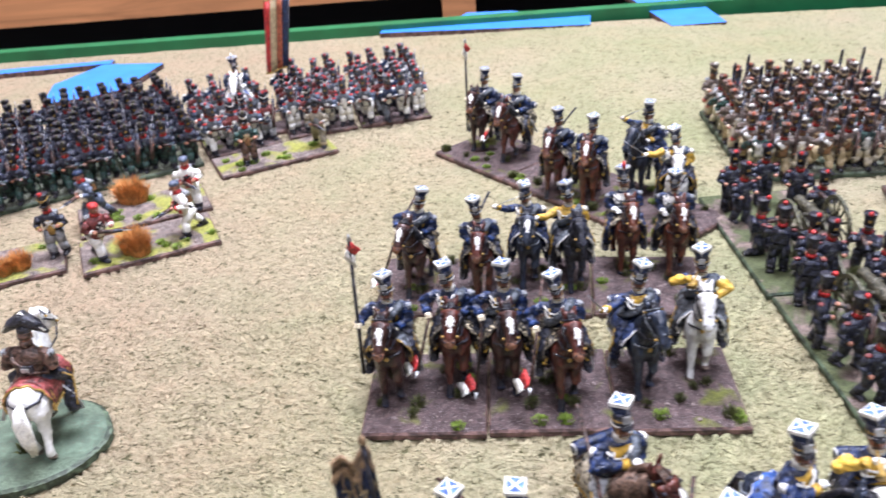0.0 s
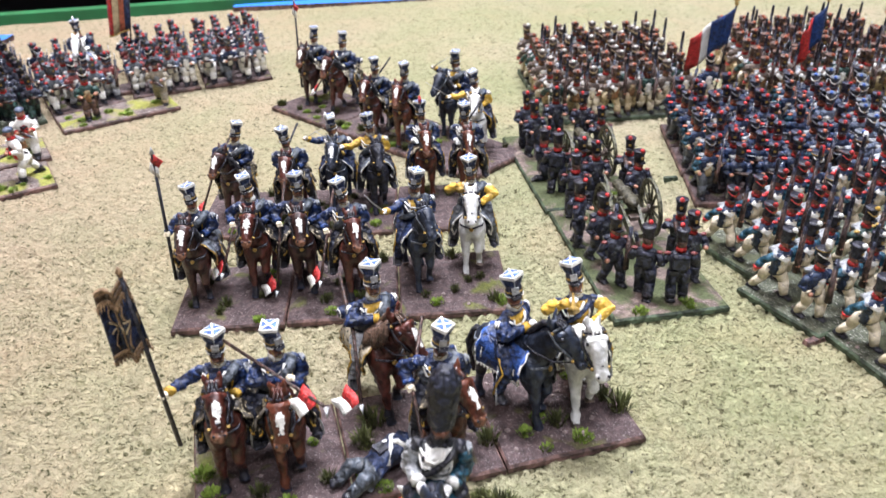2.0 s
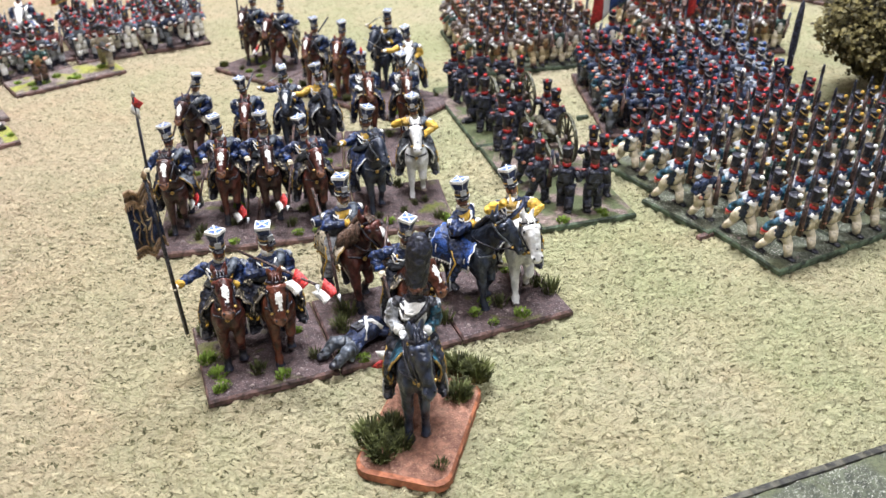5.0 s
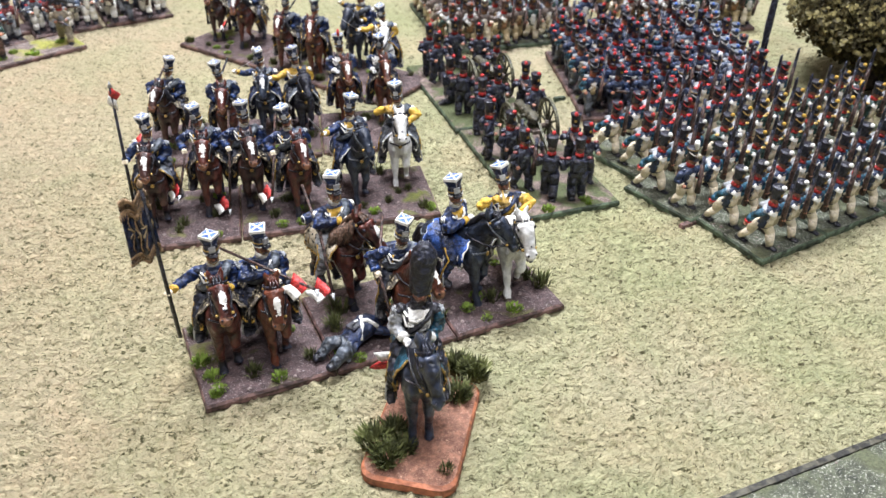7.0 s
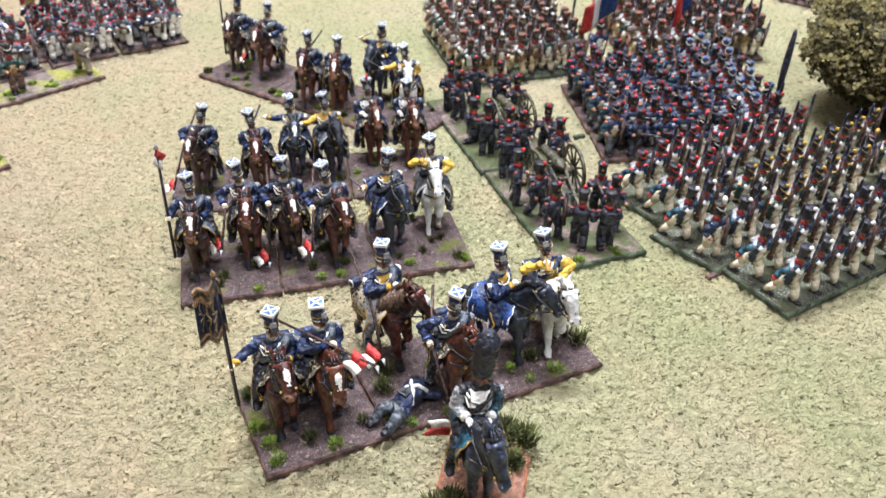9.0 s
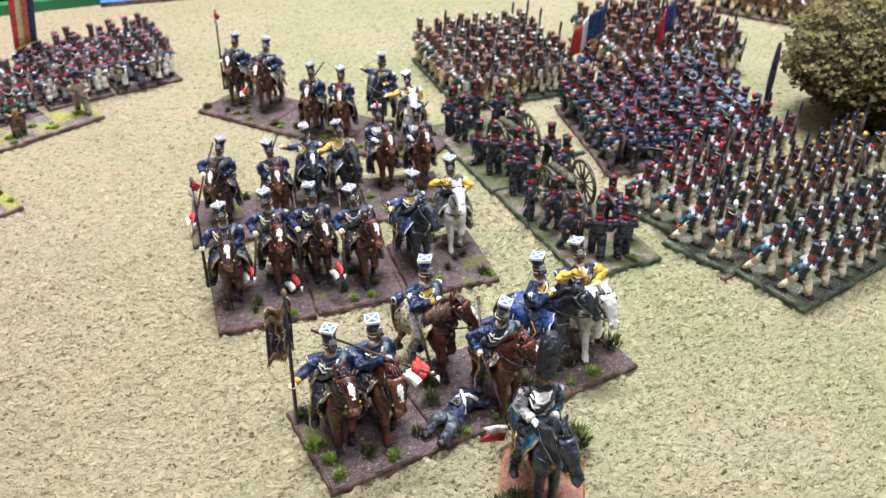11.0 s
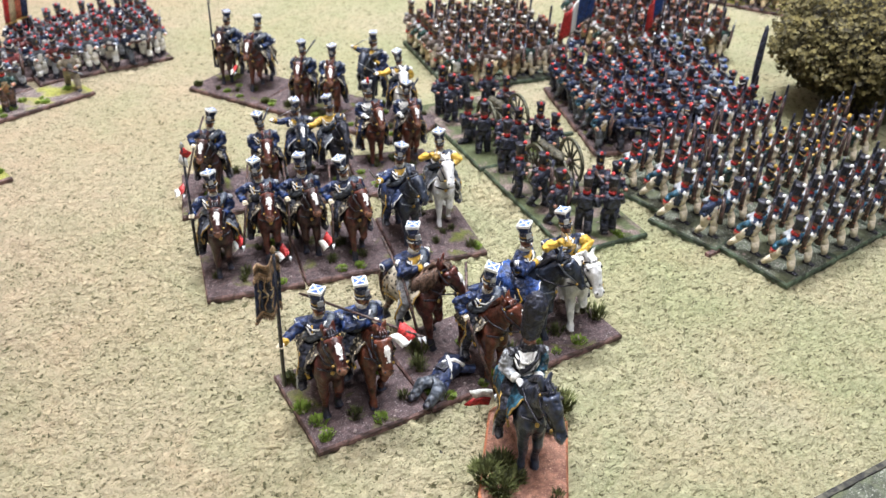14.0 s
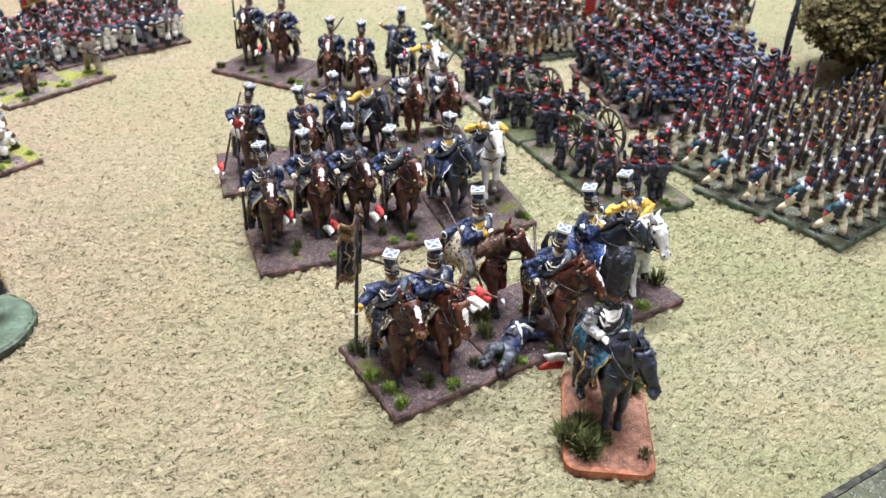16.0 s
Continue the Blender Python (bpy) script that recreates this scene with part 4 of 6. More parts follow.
        b.ball((0, 0, 29.2), (2.2, 2.3, 1.8), P("black"), 8, 5)
    elif hat == "cap":
        b.ball((0, 0.2, 29.4), (2.3, 2.5, 1.7), P(hatband), 8, 5)
    elif hat == "bearskin":
        b.tube([(0, 0, 28), (0, 0, 31), (0, 0.2, 35), (0, 0.3, 37)], [2.4, 3.1, 3.2, 1.6], P("charcoal"), 9)
    b.M = Matrix.Identity(4)
    for q in b.v:
        q.x, q.y, q.z = q.x * STOUT, q.y * 1.12, q.z * LOW
    return b


def lying_figure(rnd):
    """A figure lying on its side, one casting."""
    b, a = Build(), Build()
    g = S("navy")
    a.tube([(-7, 0, 3), (-3, 0, 4.8), (2, 0.4, 5.6), (6, 0, 4.8), (8, 0, 4.4)], [2.8, (3.6, 3.4), (4.2, 3.9), 2.8, 1.6], g, 12)
    for s in (-1, 1):
        a.tube([(-6, s * 1.6, 3), (-10, s * 3.4, 4.6), (-15, s * 3.0, 1.8), (-16.5, s * 3.2, 2.4)], [2.5, 2.2, 1.6, 1.2], g, 9)
        a.tube([(4, s * 3, 4.8), (7, s * 5.4, 3.4), (9.6, s * 3.6, 2.2)], [1.6, 1.5, 1.2], g, 9)
        a.tube([(-4, s * 2.0, 4), (-8, s * 3.6, 3.4), (-10, s * 4.4, 1.4)], [(1.8, 1.0), (2.0, 0.8), (1.0, 0.5)], g, 8)
    a.ball((9.4, 0, 4.8), 2.4, g, 10, 8)
    b.cast(a.fused(0.5, 2, 0.35, 0.5), lambda c: S("face") if c.x > 9.6 and abs(c.y) < 2.6 and c.z > 4.0 else S("black") if c.x > 7.6 and abs(c.y) < 3 else S("black") if c.x < -14.6 else S("cloak") if c.x < -6.5 else S("navy"))
    b.tube([(-3, -3.4, 5), (-0.5, -1.5, 8.2), (1.5, 1.2, 9.1), (4, 3.6, 6.4)], [0.7], P("white"), 6)
    b.tube([(4, -3.6, 6.4), (1.8, -1.4, 9.1), (-0.4, 1.4, 8.2), (-3, 3.4, 5)], [0.7], P("white"), 6)
    b.box((-2.6, 0.3, 8.0), (3.0, 3.6, 1.2), P("black"))
    return b


def draped_colour(b, foot, top):
    """A regimental colour hanging in deep folds from a black pole: bronze fringe, navy field, gold thread."""
    b.tube([foot, top], [0.62, 0.55], P("black"), 8)
    b.tube([top, top + Vector((0, -0.2, 1.4)), top + Vector((0, -0.4, 3.4))], [0.5, 0.9, 0.1], P("fringe"), 7)
    down = (foot - top).normalized()

    def fold(q, v, out=0.0):
        deep = (1.6 + 0.5 * v) * math.sin(q * 10.5 + 0.7 * v) + out
        return top + down * (1.0 + 27.0 * v + 3.4 * q - 1.2 * math.sin(q * 8)) + Vector((1.2 - 7.8 * q * (0.92 + 0.10 * v), -0.8 + deep, 0))
    rows = ((0.0, 0.07, "fringe"), (0.07, 0.15, "old_gold"), (0.15, 0.23, "fringe"), (0.23, 0.88, "navy"), (0.88, 0.94, "fringe"), (0.94, 1.0, "old_gold"))
    for v0, v1, col in rows:
        swell = 0.0 if col == "navy" else 0.35
        b.sheet(lambda u, v: fold(u, v0 + (v1 - v0) * v, -swell * math.sin(3.14 * v)), 22, 6 if col == "navy" else 3, S(col), 0.5)
    for q0 in (0.12, 0.34, 0.56, 0.80):
        b.tube([fold(q0 + 0.05 * math.sin(k * 1.3), 0.27 + 0.58 * k / 7, -0.5) for k in range(8)], [0.28], P("fringe"), 5)
        b.tube([fold(q0 + 0.07 * math.cos(k * 0.9), 0.45 + 0.16 * k / 7, -0.5) for k in range(8)], [0.34], P("tan"), 5)
    for k in range(17):
        q = k / 16
        b.tube([fold(q, 1.0, 0.2), fold(q, 1.06, 0.2)], [0.42, 0.25], P("fringe"), 5)
        b.tube([fold(q, 0.20, -0.5), fold(q, 0.29, -0.6)], [0.40, 0.22], P("fringe"), 5)


def standard(b, x, y, z0, z1, width, height, colors, lean=(0.0, 0.0), fringe="gold", fold=1.4, direction=(-1.0, 0.25), sag=0.10):
    """A pole with a finial and a hanging cloth in vertical stripes."""
    top = Vector((x + lean[0], y + lean[1], z1))
    foot = Vector((x, y, z0))
    b.tube([foot, top], [0.6], P("black"), 7)
    b.tube([top, top + Vector((0, 0, 1.5)), top + Vector((0, 0, 3.0))], [0.9, 1.5, 0.3], P("gold"), 7)
    b.box(top + Vector((0, 0, 3.4)), (3.6, 0.8, 1.6), P("gold"))
    along = Vector((*direction, 0)).normalized()
    side = Vector((-along.y, along.x, 0))
    down = (foot - top).normalized()
    n = len(colors)
    for k, col in enumerate(colors):
        def cloth(u, v, k=k):
            q = (k + u) / n
            return top + down * (1.0 + v * height) + along * (q * width * (1 - 0.10 * v)) + side * (fold * math.sin(q * 9 + v * 1.5) * (0.3 + 0.7 * q)) + down * (q * height * sag)
        b.sheet(cloth, max(3, 9 // n), 6, P(col), 0.4)
    if fringe:
        for v in (0.0, 1.0):
            pts = []
            for i in range(8):
                q = i / 7
                pts.append(top + down * (1.0 + v * height + q * height * sag) + along * (q * width * (1 - 0.10 * v)) + side * (fold * math.sin(q * 9 + v * 1.5) * (0.3 + 0.7 * q)))
            b.tube(pts, [0.75], P(fringe), 5)


# ---- bases, tufts, guns ----
def slab(w, d, h, top, edge, rnd, relief=0.7, poly=None, cell=3.0):
    """A flat base with a chamfered edge and an uneven sculpted top; w x d, front edge at y = 0, from x = 0."""
    b = Build()
    if poly is None:
        poly = [(0, 0), (w, 0), (w, d), (0, d)]
        nx, ny = max(3, round(w / cell)), max(3, round(d / cell))
        seedx, seedy = rnd.uniform(0, 90), rnd.uniform(0, 90)
        vs, fs = [], []
        for j in range(ny + 1):
            for i in range(nx + 1):
                x, y = 0.7 + (w - 1.4) * i / nx, 0.7 + (d - 1.4) * j / ny
                rim = min(i, nx - i, j, ny - j)
                z = h + (0 if rim == 0 else relief * (0.6 + 1.3 * noise.noise(Vector((x * 0.16 + seedx, y * 0.16 + seedy, 1.0))) + 0.6 * noise.noise(Vector((x * 0.5 + seedy, y * 0.5, 2.0)))))
                vs.append((x, y, z))
        fs = [(j * (nx + 1) + i, j * (nx + 1) + i + 1, (j + 1) * (nx + 1) + i + 1, (j + 1) * (nx + 1) + i) for j in range(ny) for i in range(nx)]
        b.add(vs, fs, top)
        rim_pts = [(0.7, 0.7), (w - 0.7, 0.7), (w - 0.7, d - 0.7), (0.7, d - 0.7)]
    else:
        cx, cy = sum(p[0] for p in poly) / len(poly), sum(p[1] for p in poly) / len(poly)
        rim_pts = [(cx + (x - cx) * 0.95, cy + (y - cy) * 0.95) for x, y in poly]
        rings, n = 6, len(poly)
        vs, fs = [], []
        for r in range(rings + 1):
            k = 1 - r / rings
            for (x, y) in rim_pts:
                px, py = cx + (x - cx) * k, cy + (y - cy) * k
                vs.append((px, py, h + (0 if r == 0 else relief * (0.9 + noise.noise(Vector((px * 0.12, py * 0.12, 5.0)))))))
        for r in range(rings):
            fs += [(r * n + i, r * n + (i + 1) % n, (r + 1) * n + (i + 1) % n, (r + 1) * n + i) for i in range(n)]
        b.add(vs, fs, top)
    n = len(poly)
    vs = [(x, y, 0.0) for x, y in poly] + [(x, y, h - 0.9) for x, y in poly] + [(x, y, h) for x, y in rim_pts]
    fs = [(k * n + i, k * n + (i + 1) % n, (k + 1) * n + (i + 1) % n, (k + 1) * n + i) for k in (0, 1) for i in range(n)]
    b.add(vs, fs, edge, False)
    b.add([(x, y, 0.0) for x, y in poly], [tuple(range(n - 1, -1, -1))], edge, False)
    return b


def tuft(rnd, mat, radius, height, blades, curl=0.5, width=0.35):
    """A clump of bent blades."""
    b = Build()
    for _ in range(blades):
        a, r = rnd.uniform(0, 6.283), radius * math.sqrt(rnd.random())
        x, y = r * math.cos(a), r * math.sin(a)
        h, o = height * rnd.uniform(0.6, 1.1) * (1 - 0.35 * r / max(radius, 0.1)), curl * height * rnd.uniform(0.2, 1.0)
        dx, dy = math.cos(a) * o, math.sin(a) * o
        px, py = -math.sin(a + rnd.uniform(-1, 1)) * width, math.cos(a) * width
        vs = [(x - px, y - py, 0), (x + px, y + py, 0), (x + dx * 0.35 + px * 0.8, y + dy * 0.35 + py * 0.8, h * 0.6), (x + dx * 0.35 - px * 0.8, y + dy * 0.35 - py * 0.8, h * 0.6), (x + dx, y + dy, h)]
        b.add(vs, [(0, 1, 2, 3), (3, 2, 4)], mat)
    return b.mesh("tuft")


RT = random.Random(5)
TUFTS = {
    "dark": [tuft(RT, LEAF_DARK, 2.6, 6.0, 60) for _ in range(3)],
    "bush": [tuft(RT, LEAF_DARK, 4.6, 7.5, 190, 0.55, 0.5) for _ in range(3)],
    "lime": [tuft(RT, LEAF_LIME, 2.7, 2.5, 110, 0.5, 0.3) for _ in range(3)],
    "rust": [tuft(RT, LEAF_RUST, 4.6, 10.5, 420, 0.38, 0.32) for _ in range(2)],
}
STONE = []
for _k in range(4):
    _b = Build()
    _b.ball((0, 0, 0.4), (RT.uniform(1.0, 2.0), RT.uniform(0.8, 1.5), RT.uniform(0.7, 1.2)), paint("grit_stone", (0.27, 0.21, 0.195), rough=0.7), 6, 4)
    STONE.append(_b.mesh("stone"))


def wheel_mesh(r):
    b = Build()
    n = 28
    vs, fs = [], []
    for k in range(n):
        a = 2 * math.pi * k / n
        for rr, x in ((r, -0.8), (r, 0.8), (r - 1.7, 0.8), (r - 1.7, -0.8)):
            vs.append((x, rr * math.cos(a), rr * math.sin(a)))
    for k in range(n):
        o, q = 4 * k, 4 * ((k + 1) % n)
        fs += [(o + i, o + (i + 1) % 4, q + (i + 1) % 4, q + i) for i in range(4)]
    b.add(vs, fs, P("olive"), False)
    b.tube([(-1.6, 0, 0), (1.6, 0, 0)], [2.0, 1.7], P("drab"), 9)
    b.tube([(1.5, 0, 0), (2.1, 0, 0)], [1.1, 0.9], P("charcoal"), 8)
    return b.mesh("wheel")


def barrel_mesh():
    b = Build()
    b.M = Matrix.Translation((0, 0, 2.2)) @ Matrix.Diagonal((1.25, 1.2, 1.1, 1))
    b.tube([(0, 8.5, 17.5), (0, 7.4, 17.4), (0, 6.0, 17.3), (0, 5.2, 17.3), (0, -2, 16.9), (0, -12, 16.4), (0, -13.4, 16.3), (0, -14.0, 16.3)],
           [0.7, 1.1, 2.4, 2.7, 2.4, 1.85, 2.3, 2.1], P("gunmetal"), 12)
    b.tube([(0, -13.9, 16.3), (0, -14.1, 16.3)], [1.2, 1.1], P("black"), 10)
    for y in (2.5, -4.0):
        b.tube([(0, y, 17.1), (0, y - 0.8, 17.05)], [2.8, 2.8], P("gunmetal"), 12)
    b.tube([(-4, 0, 16.6), (4, 0, 16.6)], [1.0], P("gunmetal"), 8)
    return b.mesh("barrel")


def carriage_mesh():
    b = Build()
    b.M = Matrix.Diagonal((1.2, 1.2, 1.15, 1))
    for s in (-1, 1):
        b.tube([(s * 3.2, -6.5, 14.6), (s * 3.2, 2, 14.0), (s * 2.6, 16, 8.0), (s * 1.6, 30, 3.2)], [(0.8, 2.3), (0.8, 2.6), (0.8, 2.0), (0.8, 1.4)], P("olive"), 4, smooth=False, square=True)
    for y, z in ((2, 12.6), (14, 8.2), (29, 3.2)):
        b.box((0, y, z), (5.4, 1.8, 1.8), P("olive"))
    b.tube([(-9.5, 0, 11.2), (9.5, 0, 11.2)], [1.3], P("drab"), 8)
    b.tube([(-2.5, 30.5, 3.4), (2.5, 30.5, 3.4)], [0.7], P("charcoal"), 7)
    b.box((0, 8, 13.0), (3.4, 3.0, 1.6), P("drab"))
    return b.mesh("carriage")


def spoke_mesh(r):
    b = Build()
    b.tube([(0, 0, 1.6), (0, 0, r - 1.2)], [0.7, 0.55], P("olive"), 6, ref=(1, 0, 0))
    return b.mesh("spoke")


WHEEL, SPOKE, BARREL, CARRIAGE = wheel_mesh(14.0), spoke_mesh(14.0), barrel_mesh(), carriage_mesh()


def gun(stand, m):
    g = put("field_gun", CARRIAGE, stand, m, "olive wooden gun carriage with a long trail")
    put("barrel", BARREL, g, None, "bronze gun barrel")
    for s in (-1, 1):
        w = put("wheel", WHEEL, stand, m @ pose(s * 0.0115, 0, 0.0140, 0, 0, 0 if s > 0 else 180), "spoked wooden wheel")
        for k in range(12):
            put("spoke", SPOKE, w, pose(0, 0, 0, 30 * k, 0, 0))
    return g


# ---- table, mat and room ----
def smooth_noise(n, low, high, seed):
    g = np.random.default_rng(seed).standard_normal((n, n))
    k = np.hypot(*np.meshgrid(np.fft.fftfreq(n), np.fft.fftfreq(n)))
    band = np.exp(-((k / high) ** 2)) * (1 - np.exp(-((k / low) ** 2)))
    out = np.real(np.fft.ifft2(np.fft.fft2(g) * band))
    return out / out.std()


def ground_sheet():
    def lines(lo, a, b, hi, fine, coarse):
        return np.concatenate([np.arange(lo, a, coarse), np.arange(a, b, fine), np.arange(b, hi + coarse, coarse)])
    xs = lines(-900, -240, 300, 1200, 1.0, 20.0)
    ys = np.concatenate([np.arange(-900, 20, 20.0), np.arange(20, 330, 1.0), np.arange(330, 600, 3.0), np.arange(600, 815, 12.0), [815.0]])
    n = 1024
    a = smooth_noise(n, 0.05, 0.24, 3)
    t = 0.85 * np.tanh(a * 1.4) + 0.28 * a
    e = smooth_noise(n, 0.06, 0.24, 9)
    pits = np.clip((-e - 0.95) * 2.4, 0, 1.0)
    X, Y = np.meshgrid(xs, ys)
    I, J = (np.floor(Y / 0.7).astype(int) % n), (np.floor(X / 0.7).astype(int) % n)
    Z = 0.95 * t[I, J] - 1.7 * pits[I, J] - 0.35
    Z *= np.interp(Y, [330, 420, 640], [1.0, 0.62, 0.35])
    Z += 11.0 * np.exp(-(((X - 95) / 120) ** 2 + ((Y - 715) / 70) ** 2))
    Z[Y > 800] = np.minimum(Z[Y > 800], 0)
    verts = np.stack([X, Y, Z], -1).reshape(-1, 3) * 0.001
    h, w = X.shape
    q = np.arange(h * w).reshape(h, w)
    faces = np.stack([q[:-1, :-1], q[:-1, 1:], q[1:, 1:], q[1:, :-1]], -1).reshape(-1, 4)
    me = bpy.data.meshes.new("ground")
    me.vertices.add(len(verts))
    me.vertices.foreach_set("co", verts.ravel())
    me.loops.add(faces.size)
    me.loops.foreach_set("vertex_index", faces.ravel().astype(np.int32))
    me.polygons.add(len(faces))
    me.polygons.foreach_set("loop_start", np.arange(0, faces.size, 4, dtype=np.int32))
    me.polygons.foreach_set("use_smooth", np.ones(len(faces), dtype=bool))
    me.update(calc_edges=True)
    me.materials.append(GROUND)
    return me


put("ground", ground_sheet(), label="tan-green textured battle mat with stippled relief on the table", category="ground", kind="structure")


def block(name, lo, hi, mat, label="", category="", kind="structure"):
    b = Build()
    c = [(p + q) / 2 for p, q in zip(lo, hi)]
    b.box((0, 0, 0), [q - p for p, q in zip(lo, hi)], mat)
    return put(name, b.mesh(name), None, mm(*c), label, category, "", kind)


block("table_top", (-900, -900, -30), (1215, 813, -3), DARK, "dark wooden gaming table under the mat", "table")
rim = block("table_rim", (-1250, 0, -24), (1250, 14, 7), GREEN_RIM, "green painted rim along the table's far edge", "rim")
rim.matrix_basis = mm(-240, 806, -6, 4.0)
block("floor", (-2500, -2500, -790), (3500, 3500, -760), CARPET, "dark carpet floor", "floor")
block("ceiling", (-2500, -2500, 1900), (3500, 3500, 1960), PLASTER, "pale plaster ceiling", "ceiling")
block("wall_north", (-2500, 3500, -760), (3500, 3560, 1900), PLASTER, "plain plaster wall", "wall")
block("wall_south", (-2500, -2560, -760), (3500, -2500, 1900), PLASTER, "plain plaster wall", "wall")
block("wall_west", (-2560, -2500, -760), (-2500, 3500, 1900), PLASTER, "plain plaster wall", "wall")
block("wall_east", (3500, -2500, -760), (3560, 3500, 1900), PLASTER, "plain plaster wall", "wall")

# a pine bench behind the table, shade below its seat put in as a black board
bench = thing("bench", mm(-420, 1010, -760, 5), "pine bench with a broad plank, over a black board for shade", "bench")
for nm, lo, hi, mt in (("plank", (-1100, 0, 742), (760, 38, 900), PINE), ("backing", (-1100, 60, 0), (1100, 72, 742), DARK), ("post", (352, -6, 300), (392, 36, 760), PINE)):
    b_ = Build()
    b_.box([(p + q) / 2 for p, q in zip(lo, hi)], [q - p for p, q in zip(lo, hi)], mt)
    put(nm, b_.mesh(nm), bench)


def river(poly, label):
    b = Build()
    n = len(poly)
    b.add([(x, y, 1.0) for x, y in poly] + [(x, y, 4.6) for x, y in poly], [tuple(range(n, 2 * n))], BLUE_FELT, False)
    b.add([(x, y, -0.3) for x, y in poly] + [(x, y, 4.6) for x, y in poly], [(i, (i + 1) % n, n + (i + 1) % n, n + i) for i in range(n)] + [tuple(range(n - 1, -1, -1))], EDGE_BROWN, False)
    put("river_piece", b.mesh("river_piece"), None, mm(0, 0, 0), label, "river piece", "blue river pieces")


river([(-112, 799), (83, 790), (88, 842), (30, 845), (12, 856), (-32, 857), (-42, 838), (-108, 836)], "flat bright blue river piece lying at the table's far edge")
river([(153, 771), (201, 775), (184, 915), (125, 905)], "flat bright blue river piece running off the table's edge")
river([(-366, 640), (-330, 655), (-312, 668), (-300, 738), (-358, 744), (-380, 690)], "flat bright blue river piece beside the green infantry")
river([(-470, 728), (-352, 746), (-353, 756), (-472, 742)], "narrow blue river piece near the green rim")


# ---- stands of figurines ----
R = random.Random(11)


def stand(name, m, w, d, soil, label, category, group, figures=(), tufts=(), poly=None, h=3.0, relief=0.7):
    """A base with what is glued on it. figures: part name, mesh, world x, y, heading, scale, label."""
    top, edge = soil
    s = thing(name, m, label, category, group)
    put("base", slab(w, d, h, top, edge, R, relief, poly).mesh("base"), s)
    inv = m.inverted()
    turn = math.degrees(m.to_euler().z)
    for nm, me, x, y, a, k, lab in figures:
        p = inv @ Vector((x * 0.001, y * 0.001, 0))
        q = pose(p.x, p.y, (h + relief * 0.3) * 0.001, 0, 0, a - turn) @ Matrix.Scale(k, 4)
        put(nm, me, s, q, lab)
    for kind, x, y, k in tufts:
        put("grass_tuft" if kind != "stone" else "stone", R.choice(TUFTS[kind] if kind != "stone" else STONE), s,
            pose(x * 0.001, y * 0.001, (h - 0.1 + relief * 0.4) * 0.001, 0, 0, R.uniform(0, 360)) @ Matrix.Scale(k, 4))
    return s


def random_tufts(w, d, n_lime, n_dark, n_stone):
    out = [("lime", R.uniform(3, w - 3), R.choice((R.uniform(2.5, 9), R.uniform(3, d - 4))), R.uniform(0.7, 1.2)) for _ in range(n_lime)]
    out += [("dark", R.uniform(4, w - 4), R.uniform(3, d - 4), R.uniform(0.6, 1.0)) for _ in range(n_dark)]
    return out + [("stone", R.uniform(3, w - 3), R.uniform(2, d - 3), R.choice((0.25, 0.35, 0.5, 0.8))) for _ in range(n_stone)]


def grass_at(m, spots):
    """Tufts given by their places on the table."""
    out = []
    for kind, x, y, k in spots:
        p = m.inverted() @ Vector((x * 0.001, y * 0.001, 0))
        out.append((kind, p.x * 1000, p.y * 1000, k))
    return out


BROWN = (EARTH_BROWN, EDGE_BROWN)
LANCER = "painted lancer on horseback, one cast piece"


def lancer(**kw):
    return rider(R, **kw).mesh("lancer_figurine")


def lancer_stands(origin, angle, riders, label, extra=(), width=50.0, depth=50.0, grass=None):
    """Three stands side by side, two riders each. riders: mesh, x, y, heading, scale."""
    for k in range(3):
        m = mm(*origin, 0, angle) @ mm(k * width + 0.15 * k, R.uniform(-0.5, 0.5), 0, R.uniform(-0.6, 0.6))
        figs = [("lancer_figurine", me, x, y, a, s, lab) for me, x, y, a, s, lab in riders[2 * k:2 * k + 2]]
        figs += [e[1:] for e in extra if e[0] == k]
        stand("lancer_stand", m, width - 0.5, depth, BROWN, label[k], "miniature stand", "lancer stands", figs,
              random_tufts(width, depth, 3, 6, 26) if grass is None else grass_at(m, grass[k]) + random_tufts(width, depth, 2, 0, 40))


L_BROWN = "brown earth base with grass tufts and two mounted lancers"
